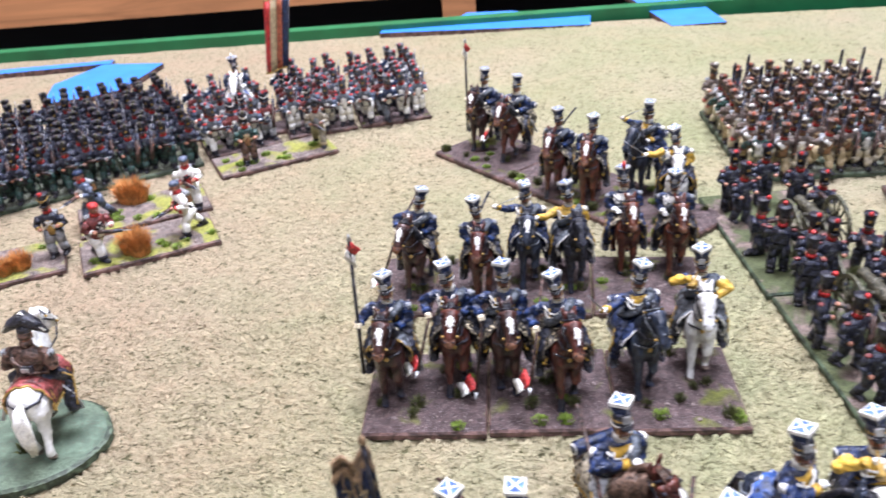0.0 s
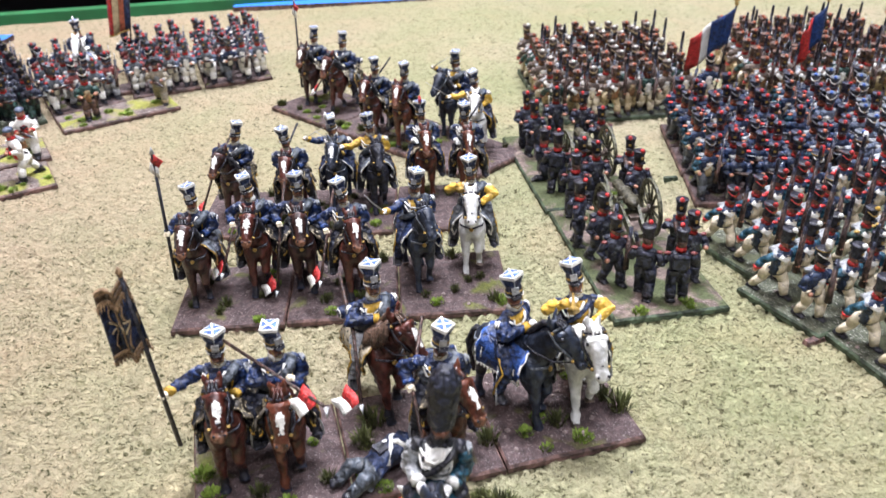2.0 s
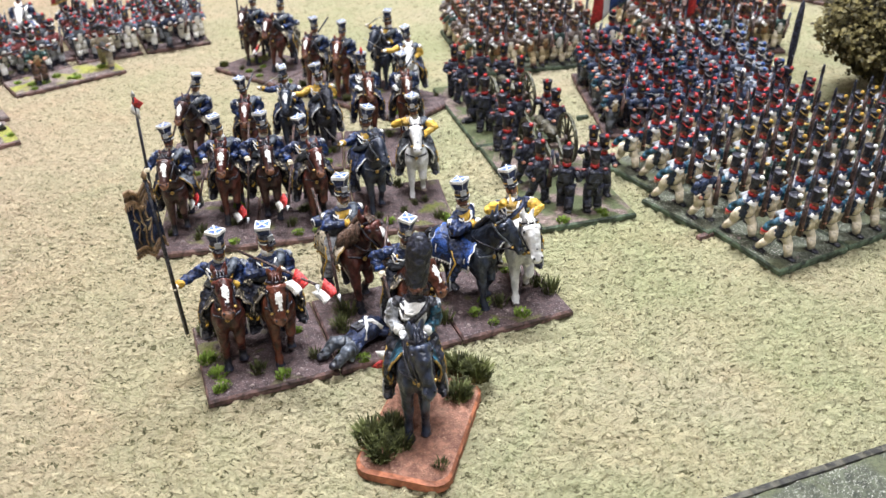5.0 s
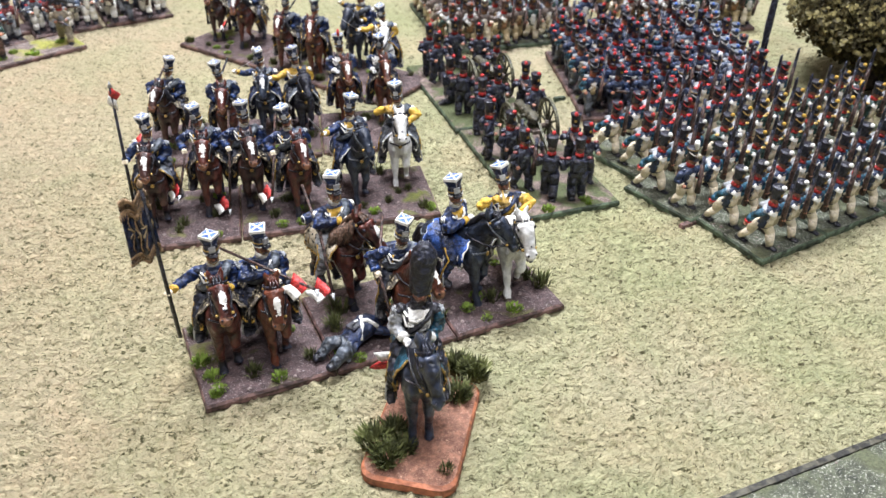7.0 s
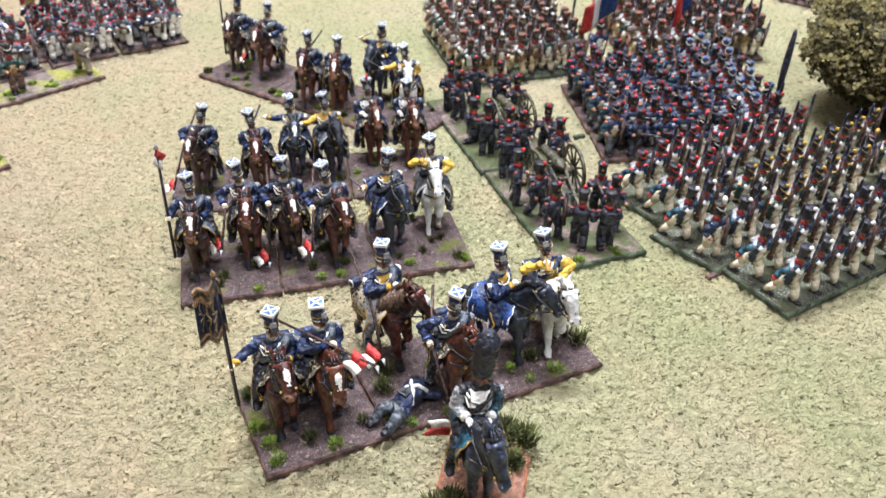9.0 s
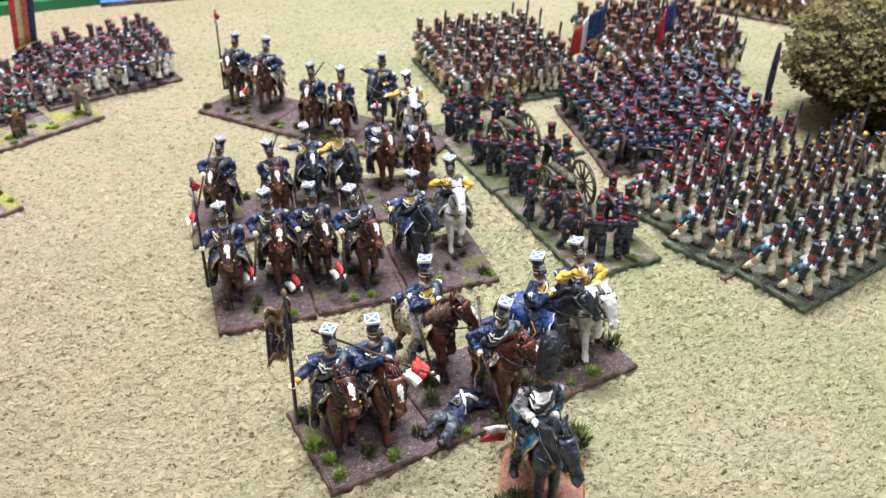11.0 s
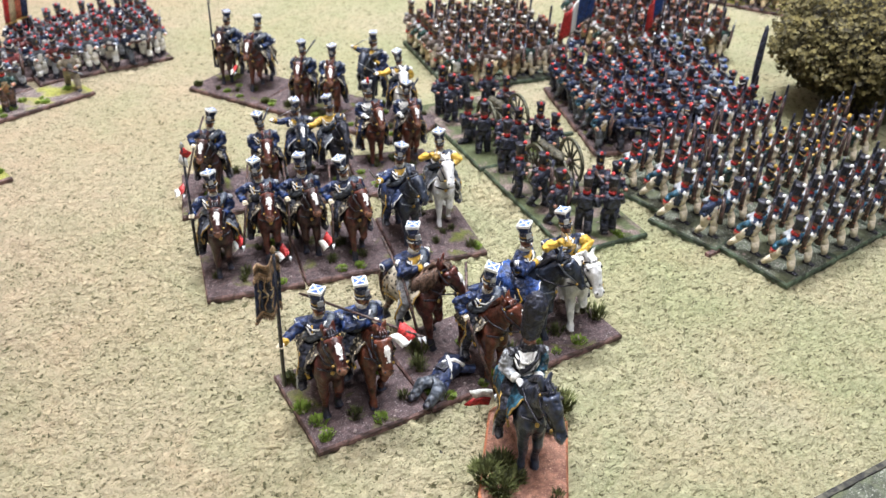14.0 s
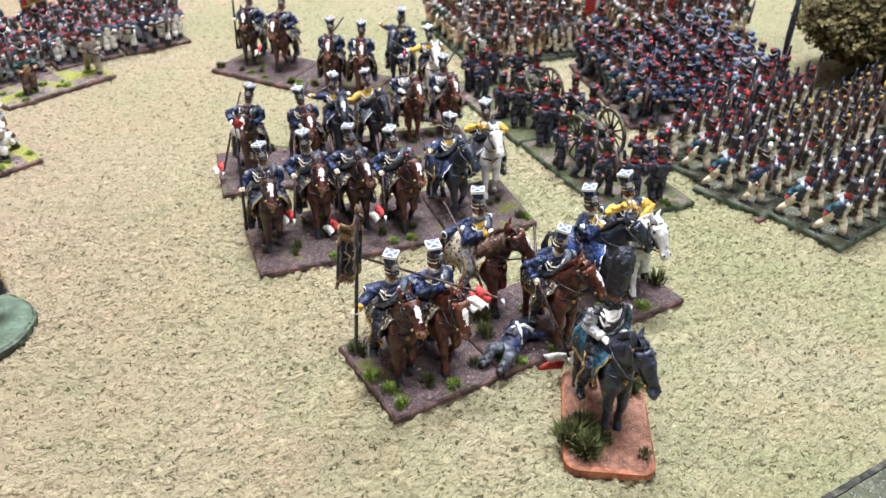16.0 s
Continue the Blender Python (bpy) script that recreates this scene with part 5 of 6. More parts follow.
# first line
row_a = [
    (lancer(horse_coat="bay", step=0.4, turn=6, face=8, lance=None, pose_kind="colour", voxel=0.6), -11, 163, 4, 1.0, "lancer on a bay horse carrying a navy standard with gold fringe"),
    (lancer(horse_coat="chestnut", mane="bay", step=2.2, turn=-6, nod=16, lance="low", tip=(5, -30, 43.5), face=20, voxel=0.6, roll="blue", pose_kind="across"), 6.5, 164, 11, 1.0, "lancer on a bay horse, a lance across his back"),
    (lancer(horse_coat="bay", mane="shaggy", shaggy=True, voxel=0.6, step=1.1, turn=20, nod=10, face=-6, pose_kind="across", cloth="leopard", trim="gold", legs="pale_grey", lapel="yellow", lance="low"), 36, 193, 26, 1.04, "officer on a shaggy dark bay horse with a spotted saddle cloth"),
    (lancer(horse_coat="chestnut", mane="chestnut", step=0.2, turn=26, nod=6, lance="lower", tip=(-2, -32, 18), trailing=True, stoop=10, face=10, voxel=0.6), 58, 163, 8, 1.0, "lancer on a chestnut horse, lance lowered"),
    (lancer(horse_coat="black_horse", mane="black", step=2.6, turn=10, nod=10, blaze=False, pose_kind="across", cloth="blue", trim="white", legs="navy", face=-45, lapel="yellow", roll=None, voxel=0.6, belt="navy"), 84, 182, 42, 1.02, "officer on a black horse with a blue saddle cloth"),
    (lancer(horse_coat="grey_horse", mane="white", step=1.7, nod=16, turn=8, blaze=False, lapel="yellow", pose_kind="trumpet", face=-10, cloth="charcoal", trim="white", legs="charcoal", voxel=0.6, shaggy=True, belt="navy"), 107, 186, 0, 1.02, "trumpeter in yellow sleeves on a white horse"),
]
fall = lying_figure(R)
lancer_stands((-20, 133), 11.5, row_a, [L_BROWN, "brown earth base with two mounted lancers and a fallen rider", L_BROWN],
              [(1, "fallen_figurine", fall.mesh("fallen_figurine"), 40, 156, 35, 1.25, "fallen figure in dark blue with white crossbelts")],
              grass=[[("lime", -22, 158, 1.3), ("lime", -17, 148, 1.3), ("lime", -16, 139, 0.9), ("lime", 7, 143, 1.1), ("dark", -22, 175, 1.2), ("bush", -24, 177, 0.55), ("dark", -2, 147, 1.0), ("dark", 20, 152, 0.9)],
                     [("lime", 33, 151, 1.2), ("lime", 38, 147, 1.0), ("lime", 54, 150, 0.8), ("dark", 31, 168, 1.3), ("dark", 34, 178, 1.4), ("dark", 73, 165, 1.2), ("lime", 60, 154, 1.0)],
                     [("lime", 105, 164, 1.2), ("lime", 92, 160, 0.8), ("dark", 121, 178, 1.4), ("dark", 117, 184, 1.1), ("lime", 86, 168, 1.0), ("dark", 98, 172, 1.1)]])
# second line
row_b = [
    (lancer(horse_coat="dark_bay", step=0.5, turn=-4, lance="upright", cloth="grey", trim="gold"), -41, 274, 0, 0.97, "lancer with an upright lance and a red and white pennon"),
    (lancer(horse_coat="bay", step=2.0, turn=-3, lance="low", face=-12), -16, 281, 0, 0.97, LANCER),
    (lancer(horse_coat="dark_bay", step=3.5, turn=4, lance="lower", face=8), 3, 279, 4, 0.97, LANCER),
    (lancer(horse_coat="bay", step=1.0, turn=6, lance="low"), 25, 271, 6, 0.97, LANCER),
    (lancer(horse_coat="black_horse", mane="black", step=0.6, turn=6, blaze=False, pose_kind="sabre", cloth="navy", trim="white", legs="navy", face=-35, lapel="yellow"), 53, 276, 12, 0.97, "officer on a black horse, sabre held out"),
    (lancer(horse_coat="grey_horse", mane="white", step=2.4, turn=4, blaze=False, pose_kind="trumpet", legs="grey", cloth="grey", trim="white", lapel="yellow"), 79, 287, -8, 0.97, "trumpeter in yellow on a white horse"),
]
lancer_stands((-52, 246), 0.0, row_b, [L_BROWN, L_BROWN, "brown earth base with an officer and a trumpeter"], width=48.0)
# third line
row_c = [
    (lancer(horse_coat="dark_bay", step=1.5, turn=-16, lance="lower", face=-10), -37, 352, -8, 0.92, LANCER),
    (lancer(horse_coat="bay", step=0.4, turn=-6, lance="slung"), -7, 343, 0, 0.92, LANCER),
    (lancer(horse_coat="black_horse", mane="black", step=2.2, pose_kind="point", plume="white", cloth="navy", trim="white", legs="navy", face=-20, lapel="yellow"), 15, 357, -4, 0.92, "officer on a black horse, arm raised"),
    (lancer(horse_coat="charcoal", mane="black", step=0.9, blaze=False, coat="yellow", lapel="yellow", sleeves="yellow", pose_kind="sabre", cloth="grey", trim="white", face=10), 34, 353, 8, 0.92, "trumpeter in a yellow coat on a dark horse"),
    (lancer(horse_coat="chestnut", mane="bay", step=3.0, plume="red", lapel="white", legs="navy"), 60, 366, 2, 0.92, "lancer with a red plume on a chestnut horse"),
    (lancer(horse_coat="chestnut", mane="bay", step=1.2, turn=6, lance="slung", lapel="white"), 83, 363, -6, 0.92, LANCER),
]
lancer_stands((-58, 328), -3.0, row_c, [L_BROWN] * 3, width=50.0)
# fourth line, aslant
row_d = [
    (lancer(horse_coat="dark_bay", step=0.3, turn=10, lance="upright"), -8, 520, -28, 0.95, "lancer with a tall upright lance"),
    (lancer(horse_coat="bay", step=2.0, nod=8, lance="low"), 12, 502, -30, 0.95, LANCER),
    (lancer(horse_coat="bay", step=1.2, lance="slung"), 34, 450, -20, 0.92, LANCER),
    (lancer(horse_coat="chestnut", mane="bay", step=2.8), 51, 438, -14, 0.92, LANCER),
    (lancer(horse_coat="black_horse", mane="black", blaze=False, pose_kind="point", cloth="navy", trim="white", legs="navy", face=-30, lapel="yellow"), 82, 448, -35, 0.95, "officer on a black horse, sword held out"),
    (lancer(horse_coat="grey_horse", mane="white", blaze=False, pose_kind="sabre", coat="navy", lapel="yellow", sleeves="yellow", cloth="navy"), 93, 416, -10, 0.92, "trumpeter on a white horse, sabre raised"),
]
for k, (ox, oy, an) in enumerate(((-41, 513, -47), (1.3, 467.7, -47), (43.6, 422.4, -47))):
    stand("lancer_stand", mm(ox, oy, 0, an), 61.5, 50, BROWN, L_BROWN, "miniature stand", "lancer stands",
          [("lancer_figurine", *r) for r in row_d[2 * k:2 * k + 2]], random_tufts(61, 50, 5, 3, 8) + [("bush", 4, 6, 0.6)])

# the lone officer on the terracotta base
officer = rider(R, coat="black", lapel="white", legs="charcoal", horse_coat="slate_horse", mane="charcoal", hat="bearskin", blaze=False, step=0.2, turn=16, nod=14, voxel=0.5, sleeve_r="pale_grey", wide=1.04, cloth="teal", trim="gold",
                pose_kind="rein", collar="black", belt="black", face=10, sleeves="teal", roll=None).mesh("officer_figurine")
blob = []
for (cx, cy, a0, a1) in ((6, 6, 180, 270), (27, 5, 270, 360), (28, 46, 0, 90), (8, 48, 90, 180)):
    for q in range(5):
        a = radians(a0 + (a1 - a0) * q / 4)
        blob.append((cx + 6 * math.cos(a), cy + 6 * math.sin(a)))
stand("mounted_officer_stand", mm(29, 89, 0, -23), 33, 52, (EARTH_RED, EDGE_RED), "terracotta base with dark tufts and an officer on a black horse", "miniature stand", "",
      [("officer_figurine", officer, 54.0, 111.5, -6, 1.17, "officer in a tall dark bearskin on a black horse")],
      grass_at(mm(29, 89, 0, -23), [("bush", 40, 93, 1.0), ("bush", 37, 101, 1.1), ("bush", 44, 104, 0.95), ("bush", 46, 96, 0.85), ("bush", 79, 127, 1.05), ("bush", 73, 132, 1.0), ("bush", 70, 117, 0.95),
                                    ("dark", 58, 84, 0.8), ("bush", 68, 137, 0.6)]), blob, 4.0, 1.0)

# the commander on the round mossy base
commander = rider(R, coat="brown", lapel="brown", legs="charcoal", horse_coat="grey_horse", mane="white", hat="bicorne", blaze=False, step=0.8, cloth="maroon", trim="gold", collar="brown", belt="brown", sleeves="brown", roll=None).mesh("commander_figurine")
disc = [(34 * math.cos(2 * math.pi * k / 28) * (1 + 0.02 * math.sin(5 * k)), 27 * math.sin(2 * math.pi * k / 28)) for k in range(28)]
stand("commander_stand", mm(-183, 243, 0, 12), 60, 60, (EARTH_MOSS, EDGE_GREEN), "oval moss-green base with a commander on a white horse", "miniature stand", "",
      [("commander_figurine", commander, -170, 246, 188, 1.05, "commander in a brown coat and bicorne on a white horse")], [("dark", 3, -6, 0.9)], disc, 4.0, 0.8)


# ---- infantry ----
def soldiers(n, **kw):
    st = kw.pop("stances")
    return [foot_soldier(R, stance=st[k % len(st)], **kw).mesh("soldier_figurine") for k in range(n)]


def column(origin, angle, wide, deep, w, d, files, ranks, pool, soil, label, group, k=1.0, lab="", jitter=0.8, skip=(), face=0.0, command=None, sway=6.0):
    """Stands in a block; the front edge runs along the local x axis, the troops face local -y."""
    for j in range(deep):
        for i in range(wide):
            if (i, j) in skip:
                continue
            m = mm(*origin, 0, angle) @ mm(i * (w + 0.4), j * (d + 0.6) + R.uniform(-0.5, 0.5), 0, R.uniform(-1, 1))
            figs = []
            for r in range(ranks):
                for f in range(files):
                    p = m @ Vector((((f + 0.5) * w / files + R.uniform(-jitter, jitter)) * 0.001, ((r + 0.5) * d / ranks + R.uniform(-jitter, jitter)) * 0.001, 0))
                    me = R.choice(pool)
                    if command and (i, j, f, r) in command:
                        me = command[(i, j, f, r)]
                    figs.append(("soldier_figurine", me, p.x * 1000, p.y * 1000, angle + face + R.uniform(-sway, sway), k * R.uniform(0.95, 1.01), lab))
            stand("infantry_stand", m, w, d, soil, label, "miniature stand", group, figs, random_tufts(w, d, 0, 0, 9))


GREENISH = (EARTH_GREEN, EDGE_GREEN)
march_w = soldiers(6, coat="dark_blue", legs="cream", facing="cream", pom="white", stances=["march"], gaiter="cream", belts="white", cords=None, pack="hide", collar="red", sleeve="teal")
march_r = soldiers(5, coat="dark_blue", legs="cream", facing="cream", pom="red", stances=["march"], gaiter="cream", belts="white", cords="red", hatband="maroon", epaulette="red", sleeve="teal", collar="red")
march_y = soldiers(5, coat="bottle", legs="cream", facing="cream", pom="yellow", stances=["march"], gaiter="cream", cords="gold", epaulette="gold", hatband="black", collar="red")
chief = foot_soldier(R, coat="dark_blue", legs="cream", facing="cream", pom=None, plume="white", stance="walk", hat="shako", gaiter="cream", hatband="gold", bayonet=False).mesh("soldier_figurine")
chief_red = foot_soldier(R, coat="dark_blue", legs="cream", facing="cream", pom=None, plume="red", stance="walk", hat="shako", gaiter="cream", hatband="gold", bayonet=False).mesh("soldier_figurine")
chief_gold = foot_soldier(R, coat="bottle", legs="cream", facing="cream", pom=None, plume="yellow", stance="walk", hat="shako", gaiter="cream", hatband="red", bayonet=False, collar="red").mesh("soldier_figurine")
L_COL = "dark green flocked base with marching infantry in white trousers"
column((189.5, 251), -64, 1, 1, 43, 42, 2, 3, march_w, GREENISH, L_COL, "marching infantry", face=86, k=1.0, command={(0, 0, 1, 0): chief}, lab="marching figure in a dark blue coat and cream trousers")
column((212, 215), -72.5, 1, 4, 43, 42, 2, 3, march_w, GREENISH, L_COL, "marching infantry", face=92, k=1.0, lab="marching figure in a dark blue coat and cream trousers")
column((232, 268), -68, 1, 3, 43, 42, 2, 3, march_y, GREENISH, L_COL, "marching infantry", face=87, k=1.0, command={(0, 2, 1, 0): chief_gold}, lab="marching figure with yellow epaulettes")
column((184, 296), -66, 1, 3, 43, 42, 2, 3, march_r, GREENISH, L_COL, "marching infantry", face=85, k=1.0, command={(0, 1, 1, 0): chief_red, (0, 1, 0, 1): chief_red, (0, 2, 0, 0): chief}, lab="marching figure with a red-trimmed shako")

charge = soldiers(6, coat="dark_blue", legs="charcoal", facing="dark_blue", pom="red", stances=["advance", "walk", "advance"], gaiter="black", cords=None, pack="drab", hatband="black", belts="pale_grey", collar="maroon", felt="charcoal")
charge_2 = soldiers(5, coat="dark_blue", legs="charcoal", facing="charcoal", pom="red", stances=["advance", "walk"], gaiter="black", cords=None, pack="drab", belts="white", collar="red", hatband="grey", felt="charcoal", epaulette="red")
charge_b = soldiers(5, coat="blue_grey", legs="charcoal", facing="white", pom="sky_blue", stances=["advance", "walk"], gaiter="black", cords="white", pack="hide", belts="white", felt="grey")
charge_t = soldiers(4, coat="dark_blue", legs="grey", sleeve="teal", felt="charcoal", facing="tan", pom="rust", stances=["advance", "walk"], gaiter="black", cords="pale_grey", pack="hide", belts="white", collar="rust", epaulette="rust")
L_CH = "brown earth base with dark-coated infantry advancing"
column((197, 332), -6, 1, 3, 54, 36, 4, 3, charge[:3] + charge_2 + charge_t, BROWN, L_CH, "advancing infantry", jitter=2.0, sway=28, lab="advancing figure in a dark coat, musket levelled")
column((256, 338), -10, 1, 3, 56, 36, 4, 3, charge[:2] + charge_b + charge_t[:2] + charge_2[:1], BROWN, L_CH, "advancing infantry", jitter=2.0, sway=28, lab="advancing figure in a dark blue coat, musket levelled")

far_w = soldiers(4, coat="bottle", legs="cream", facing="white", pom="rust", stances=["walk", "march"], gaiter="cream", cords=None, pack="hide", epaulette="drab", collar="maroon", felt="brown") + soldiers(4, coat="drab", legs="cream", facing="cream", pom="white", stances=["walk", "stand"], gaiter="cream", cords="tan", pack="hide", collar="hide", felt="drab")
far_b = soldiers(5, coat="drab", legs="tan", facing="hide", pom="rust", stances=["march", "walk"], gaiter="brown", cords=None, pack="hide", belts="tan", felt="brown")
column((140, 456), 2, 2, 3, 48, 36, 4, 3, far_w + far_b[:2], GREENISH, "dark green flocked base with infantry in cream trousers", "far infantry", jitter=1.5, sway=18, lab="marching figure in cream trousers")
column((272, 460), -4, 2, 3, 52, 36, 4, 3, far_b + far_w[:2], BROWN, "brown earth base with infantry in drab coats", "far infantry", jitter=1.5, sway=18, lab="marching figure in a drab coat")
column((432, 610), -52, 3, 2, 52, 36, 4, 3, far_b, (EARTH_PALE, EDGE_BROWN), "grassy base with infantry in drab coats", "far infantry", jitter=1.5, sway=18, lab="figure in a drab coat")

for x, y, cols, ln in ((246, 466, ["blue", "blue", "white", "red"], (6, -4)), (306, 462, ["blue", "red"], (2, -2))):
    fb = Build()
    standard(fb, 0, 0, 8, 66, 27 if len(cols) == 4 else 14, 22, cols, ln, None, 2.4, (-1.0, -0.2), 0.75)
    bearer = foot_soldier(R, coat="dark_blue", legs="cream", facing="white", pom="red", stance="stand").mesh("soldier_figurine")
    stand("standard_stand", mm(x - 10, y - 9, 0, 0), 20, 20, BROWN, "small earth base with a bearer holding a tricolour standard", "miniature stand", "standards",
          [("soldier_figurine", bearer, x, y + 2, 0, 1.0, "standard bearer in a dark blue coat"), ("colour_standard", fb.mesh("colour_standard"), x + 3.4, y - 2, 0, 1.0, "tricolour standard on a black pole")])

# a tall cased standard among the red-plumed infantry
cased = Build()
cased.tube([(0, 0, 1), (1.0, 0, 36), (2.6, 0.5, 66)], [0.8, 0.8, 0.7], P("wood"), 8)
cased.tube([(0.7, 0, 26), (1.3, 0, 44), (2.2, 0.4, 60), (2.7, 0.5, 68), (2.8, 0.5, 70)], [(1.2, 1.2), (2.3, 2.0), (2.0, 1.8), (1.3, 1.2), (0.3, 0.3)], P("charcoal"), 9)
case_bearer = foot_soldier(R, coat="dark_blue", legs="cream", facing="white", pom="red", stance="stand", gaiter="cream").mesh("soldier_figurine")
stand("standard_stand", mm(299, 331, 0, 0), 20, 20, BROWN, "small earth base with a bearer holding a furled dark standard", "miniature stand", "standards",
      [("soldier_figurine", case_bearer, 307, 343, -80, 1.0, "standard bearer in a dark blue coat"), ("colour_standard", cased.mesh("colour_standard"), 310, 338, 0, 1.0, "standard furled in a dark case")])

# left wing
grey_l = soldiers(4, coat="grey", legs="white", facing="white", pom="red", stances=["advance", "walk", "stand"], gaiter="black", cords=None, pack="hide", epaulette="red", felt="grey", belts="white", collar="red", sleeve="blue_grey")
grey_l += soldiers(4, coat="dark_blue", legs="grey", facing="white", pom="red", stances=["advance", "walk"], gaiter="charcoal", cords="pale_grey", pack="brown", felt="grey", collar="maroon", epaulette="white")
grey_l += soldiers(2, coat="maroon", legs="pale_grey", facing="blue_grey", pom="red", stances=["walk", "advance"], gaiter="black", cords="white", pack="hide", felt="charcoal", belts="white", collar="blue_grey")
green_l = soldiers(6, coat="charcoal", legs="bottle", facing="bottle", pom="olive", stances=["advance", "walk"], gaiter="black", cords=None, pack="charcoal", belts="black", collar="red")
L_LEFT = "brown earth base with infantry in blue-grey coats"
column((-96, 566), 16, 1, 2, 50, 40, 4, 3, grey_l, BROWN, L_LEFT, "left wing infantry", jitter=1.8, sway=25, lab="figure in a blue-grey coat with a red plume")
column((-144, 549), 20, 1, 2, 48, 40, 4, 3, grey_l, BROWN, L_LEFT, "left wing infantry", jitter=1.8, sway=25, lab="figure in a blue-grey coat with a red plume")
column((-192, 520), 27, 1, 2, 50, 40, 4, 3, grey_l + green_l[:1], BROWN, L_LEFT, "left wing infantry", jitter=1.8, sway=25, lab="figure in a blue-grey coat")
column((-368, 412), 30, 4, 3, 50, 40, 4, 3, green_l, GREENISH, "dark base with infantry in bottle-green coats", "green infantry", jitter=1.6, sway=22, lab="figure in a bottle-green uniform")
big = Build()
standard(big, 0, 0, 6, 92, 17, 50, ["navy", "rust", "tan", "red"], (13, 6), "gold", 2.0, (-1.0, 0.0))
stand("standard_stand", mm(-160, 560, 0, 27), 22, 20, BROWN, "small earth base carrying a large gold-fringed standard", "miniature stand", "standards",
      [("colour_standard", big.mesh("colour_standard"), -150, 574, 0, 1.0, "large standard in red, gold and navy")])

colonel = lancer(coat="dark_blue", lapel="white", legs="white", horse_coat="grey_horse", mane="white", hat="czapka", plume="white", blaze=False, step=0.9, turn=-8, cloth="blue", trim="white", collar="red", belt="white", sleeves="dark_blue", roll=None)
stand("mounted_officer_stand", mm(-199, 545, 0, 27), 26, 42, BROWN, "brown earth base with a mounted officer in white and blue", "miniature stand", "",
      [("officer_figurine", colonel, -182, 574, 14, 0.95, "officer in a plumed hat on a white horse")], random_tufts(26, 42, 1, 0, 6))

PALE = (EARTH_PALE, EDGE_BROWN)
sk = {
    "dark": foot_soldier(R, coat="bottle", legs="brown", facing="hide", pom="olive", stance="stand", gaiter="black", belts="tan").mesh("soldier_figurine"),
    "beige": foot_soldier(R, coat="leopard", legs="leopard", facing="pale_grey", pom=None, stance="lunge", hat="bicorne", gaiter="tan", belts=None, pack="tan").mesh("soldier_figurine"),
    "white": foot_soldier(R, coat="white", legs="white", facing="red", pom="red", stance="lunge", gaiter="black", belts="black", hat="cap", hatband="blue_grey").mesh("soldier_figurine"),
    "red": foot_soldier(R, coat="maroon", legs="white", facing="white", pom="red", stance="lunge", hat="cap", hatband="red", gaiter="charcoal", belts="black").mesh("soldier_figurine"),
    "blue": foot_soldier(R, coat="blue_grey", legs="blue_grey", facing="white", pom="red", stance="lunge", gaiter="black", hat="cap", hatband="dark_blue").mesh("soldier_figurine"),
    "gold": foot_soldier(R, coat="charcoal", legs="pale_grey", facing="gold", pom="red", stance="stand", gaiter="black", cords="gold").mesh("soldier_figurine"),
}
RUST = ((-222, 457), (-195, 394), (-252, 379))
L_SK = "pale stony base with skirmishers and grass"
stand("skirmisher_stand", mm(-174, 487, 0, 29), 78, 34, PALE, L_SK, "miniature stand", "skirmisher stands",
      [("soldier_figurine", sk["dark"], -160, 506, 20, 1.05, "skirmisher in dark green and brown"), ("soldier_figurine", sk["beige"], -120, 534, 10, 1.05, "figure in a long beige coat")], random_tufts(78, 34, 9, 0, 16))
stand("skirmisher_stand", mm(-215, 371, 0, 27), 72, 40, PALE, L_SK, "miniature stand", "skirmisher stands",
      [("soldier_figurine", sk["red"], -212, 389, 60, 1.1, "lunging figure in a red cap and white breeches"), ("soldier_figurine", sk["white"], -169, 414, -40, 1.1, "lunging figure in white with a red cap")],
      random_tufts(72, 40, 9, 0, 16) + grass_at(mm(-215, 371, 0, 27), [("rust", *RUST[1], 1.5), ("rust", RUST[1][0] + 4, RUST[1][1] - 3, 1.2)]))
stand("skirmisher_stand", mm(-234, 412, 0, 27), 74, 40, PALE, L_SK, "miniature stand", "skirmisher stands",
      [("soldier_figurine", sk["blue"], -232, 434, -30, 1.1, "lunging figure in blue-grey"), ("soldier_figurine", sk["white"], -180, 448, 20, 1.1, "figure in white with a red cap")],
      random_tufts(74, 40, 9, 0, 14) + grass_at(mm(-234, 412, 0, 27), [("rust", *RUST[0], 1.6), ("rust", RUST[0][0] + 5, RUST[0][1] - 1, 1.3)]))
stand("skirmisher_stand", mm(-292, 347, 0, 25), 72, 40, PALE, L_SK, "miniature stand", "skirmisher stands",
      [("soldier_figurine", sk["gold"], -236, 392, 10, 1.1, "figure in a gold-laced charcoal jacket")], random_tufts(72, 40, 9, 0, 14) + grass_at(mm(-292, 347, 0, 25), [("rust", *RUST[2], 1.1), ("rust", RUST[2][0] - 6, RUST[2][1] - 6, 1.0)]))

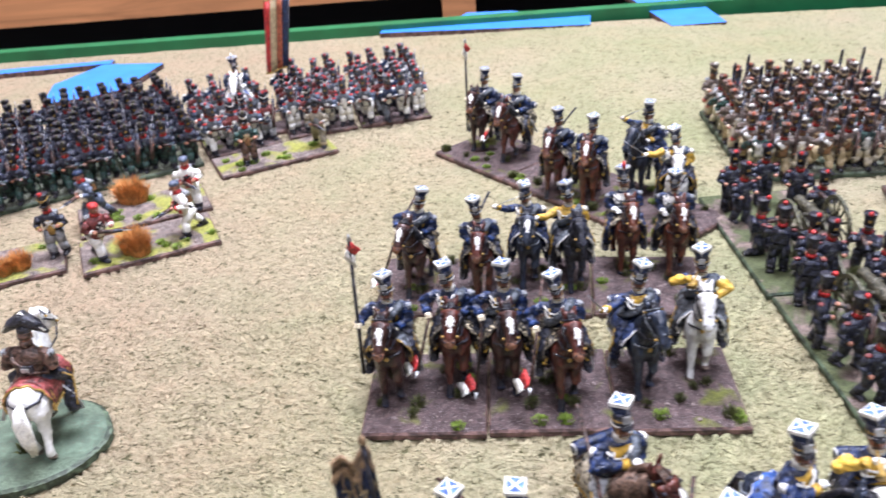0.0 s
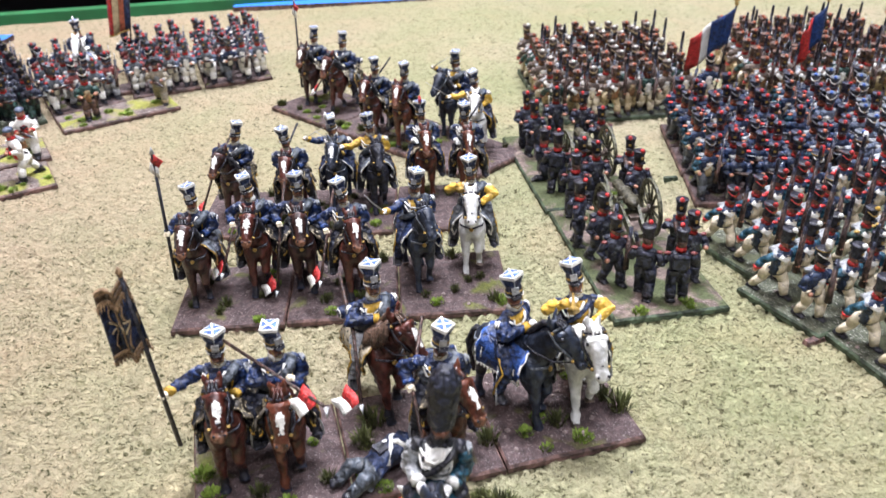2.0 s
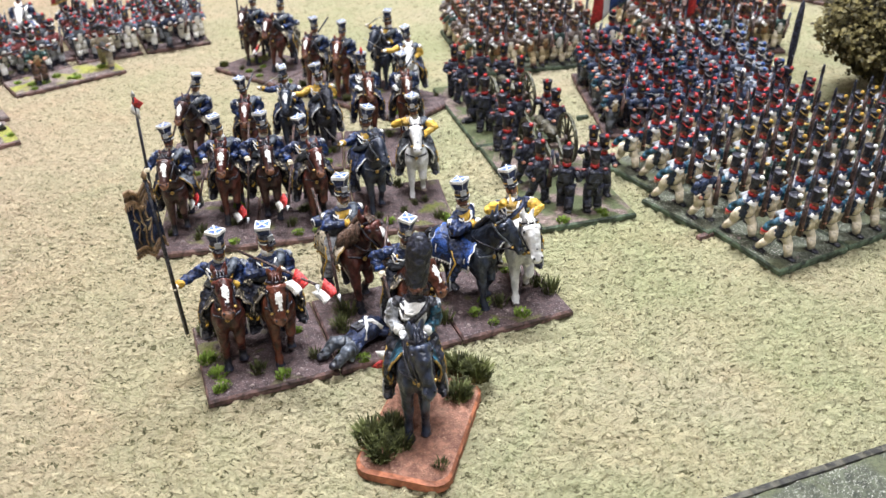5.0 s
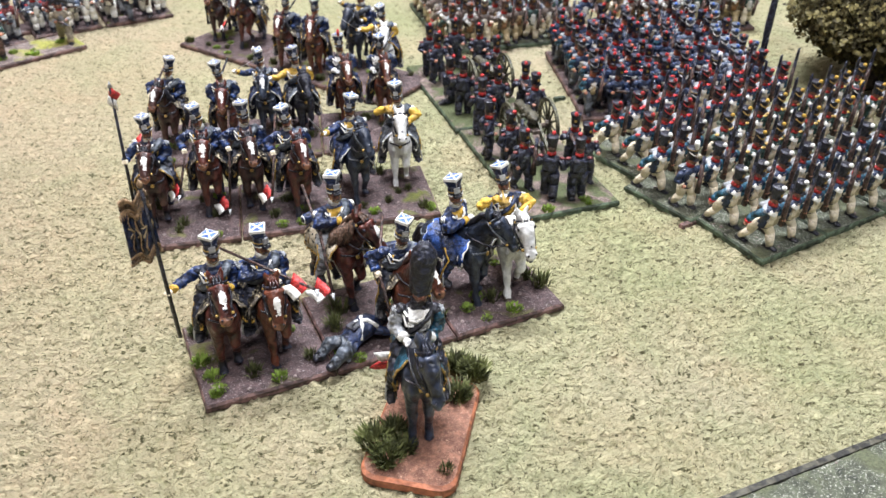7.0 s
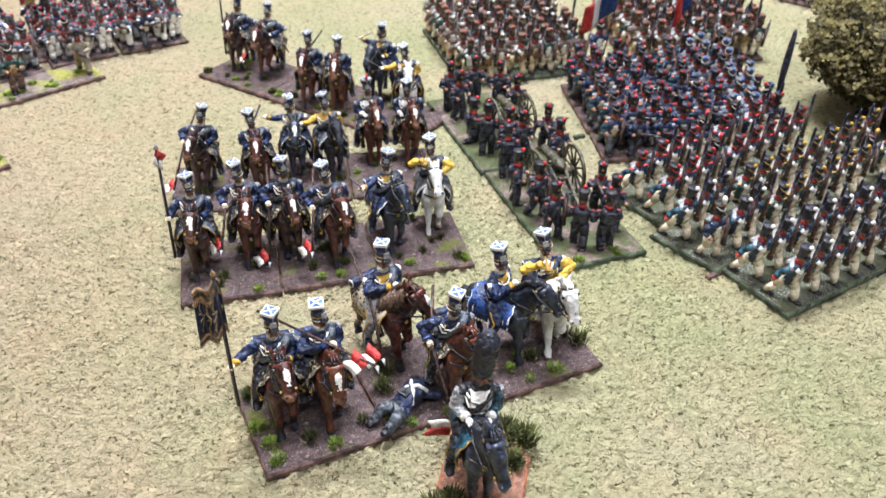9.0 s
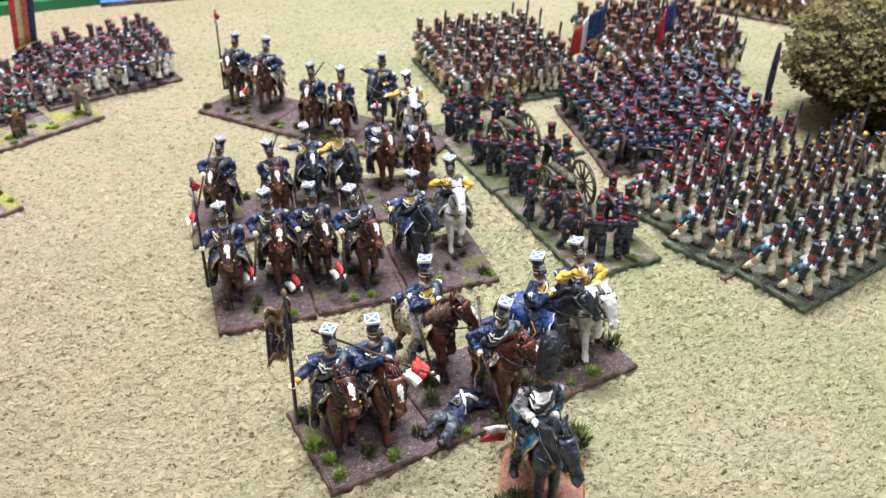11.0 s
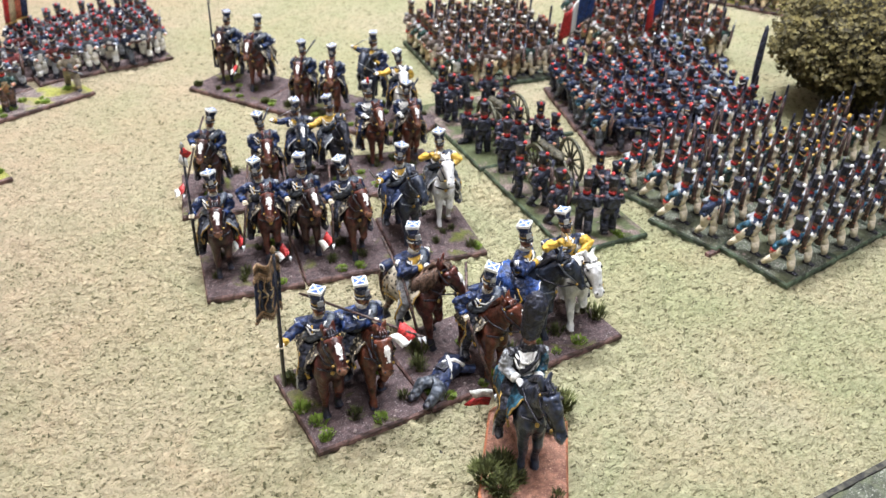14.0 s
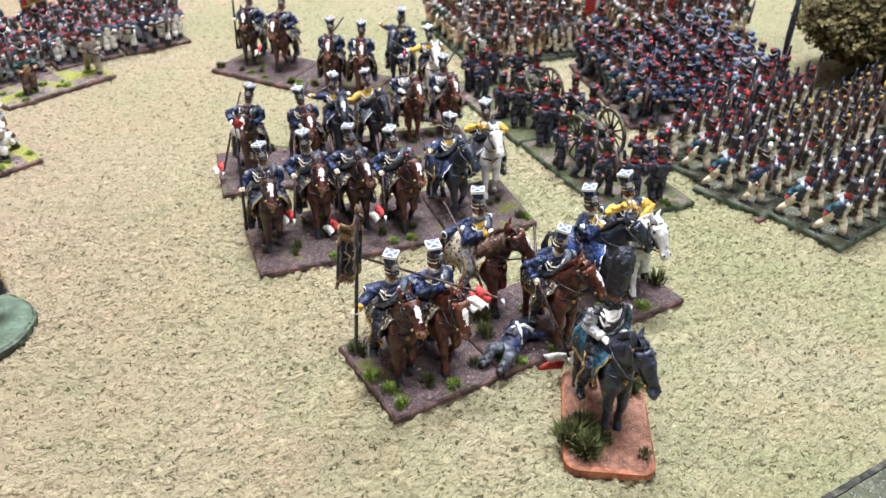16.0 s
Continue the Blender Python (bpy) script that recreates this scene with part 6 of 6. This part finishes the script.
# ---- artillery ----
gunners = soldiers(7, coat="charcoal", legs="charcoal", facing="charcoal", pom="red", stances=["stand", "stand", "kneel", "walk"], gaiter="black", cords=None, pack="charcoal", belts="grey", epaulette="maroon", collar="red", bayonet=False)
GUN = (EARTH_GUN, EDGE_GREEN)
L_GUN = "stony green base with a field gun and its dark-coated crew"
crews = [
    [(136, 281, 30), (137, 260, 20), (148, 249, 150), (172, 281, -20), (170, 259, 10), (161, 245, 170), (129, 296, 60), (133, 326, 170), (164, 326, 20)],
    [(129, 354, 160), (167, 354, -20), (125, 372, 90), (140, 346, 10), (122, 418, 0), (124, 403, 20), (154, 412, -30), (162, 400, 0), (140, 424, 0), (146, 340, 0)],
]
for k, (oy, dd, gx, gy, ga) in enumerate(((232, 101, 153, 301, 184), (334, 101, 148, 370, 186))):
    ox = 132 - (oy - 232) * 0.118
    m = mm(ox, oy, 0, 6.0)
    s = stand("gun_stand", m, 50, dd, GUN, L_GUN, "miniature stand", "artillery stands",
              [("gunner_figurine", R.choice(gunners), x, y, a, 1.0, "gunner in a dark coat with red epaulettes") for x, y, a in crews[k]], random_tufts(50, dd, 3, 2, 40))
    p = m.inverted() @ Vector((gx * 0.001, gy * 0.001, 0))
    gun(s, pose(p.x, p.y, 0.0034, 0, 0, ga - 6))

# an empty flocked base whose corner comes into view
empty = stand("flocked_base", mm(119.2, -26.7, 0, 10.7), 120, 76, GREENISH, "empty dark base with grey-green flock and white grit", "miniature base", "", (), random_tufts(120, 76, 0, 0, 20), None, 4.0)
for lo, hi in (((0.1, 72.6), (119.9, 75.9)), ((0.1, 0.1), (3.4, 72.6)), ((116.6, 0.1), (119.9, 72.6)), ((3.4, 0.1), (116.6, 3.4))):
    b_ = Build()
    b_.box(((lo[0] + hi[0]) / 2, (lo[1] + hi[1]) / 2, 4.2), (hi[0] - lo[0], hi[1] - lo[1], 1.6), DARK_EDGE, None, 0.995, 0.7)
    put("border", b_.mesh("border"), empty, None, "dark brown border strip")


# two chips of scenery on the mat
for x, y, turn, size, mat, text in ((207, 213, 20, (9, 3.4, 1.8), EDGE_BROWN, "small brown chip of basing board lying on the mat"), (194, 366, 4, (8, 3, 2.4), EDGE_GREEN, "small dark green strip lying on the mat")):
    b_ = Build()
    b_.box((0, 0, size[2] / 2 - 0.3), size, mat, None, 0.9, 0.8)
    put("scenery_chip", b_.mesh("scenery_chip"), None, mm(x, y, 0, turn), text, "scenery chip", "scenery chips")


# ---- the tree ----
def tree(x, y):
    t = thing("model_tree", mm(x, y), "model tree with a dense dark green crown on a thick trunk", "tree")
    rr = random.Random(8)
    b = Build()
    b.tube([(0, 0, -0.5), (0, 0, 4), (1, 0, 18), (2, 1, 34), (1, 2, 60)], [18, 14, 11, 8.0, 2.5], paint("bark", (0.030, 0.022, 0.017), rough=0.9, scale=150.0, bump=0.6), 12)
    for k in range(11):
        a = 2 * math.pi * k / 11
        b.tube([(0.5, 0, 14 + (k % 3) * 6), (18 * math.cos(a), 18 * math.sin(a), 28 + (k % 4) * 7), (34 * math.cos(a), 34 * math.sin(a), 32 + (k % 5) * 9)], [2.4, 1.5, 0.5], paint("bark", (0, 0, 0)), 6)
    put("trunk", b.mesh("trunk"), t)
    leaf = paint("foliage_flock", (0.10, 0.082, 0.024), rough=0.75, scale=150.0, light=3.0, dark=0.25, vary=0.0)
    vs, fs = [], []
    for _ in range(19000):
        z = rr.uniform(-1, 1)
        a = rr.uniform(0, 6.283)
        d = Vector((math.sqrt(1 - z * z) * math.cos(a), math.sqrt(1 - z * z) * math.sin(a), z))
        lump = 1 + 0.12 * noise.noise(d * 2.6) + 0.15 * noise.noise(d * 7.5 + Vector((3, 1, 2))) + 0.10 * noise.noise(d * 17.0)
        r = lump * (1 - 0.22 * rr.random() ** 2)
        p = Vector((d.x * 58 * r, d.y * 58 * r, 50 + d.z * (44 if d.z > 0 else 36) * r))
        u = Vector((rr.gauss(0, 1), rr.gauss(0, 1), rr.gauss(0, 1))).normalized()
        w = u.orthogonal().normalized()
        s = rr.uniform(1.0, 2.5)
        n = len(vs)
        vs += [p + u * s, p + w * s * 0.7, p - u * s, p - w * s * 0.7 + d * 0.5]
        fs.append((n, n + 1, n + 2, n + 3))
    me = bpy.data.meshes.new("crown")
    me.from_pydata([q * 0.001 for q in vs], [], fs)
    me.materials.append(leaf)
    put("crown", me, t, kind="stuff")
    # near-black ball inside the leaves, put in for the crown's inner shade
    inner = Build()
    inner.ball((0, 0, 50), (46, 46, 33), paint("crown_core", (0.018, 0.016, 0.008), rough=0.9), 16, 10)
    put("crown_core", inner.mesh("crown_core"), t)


tree(403, 347)
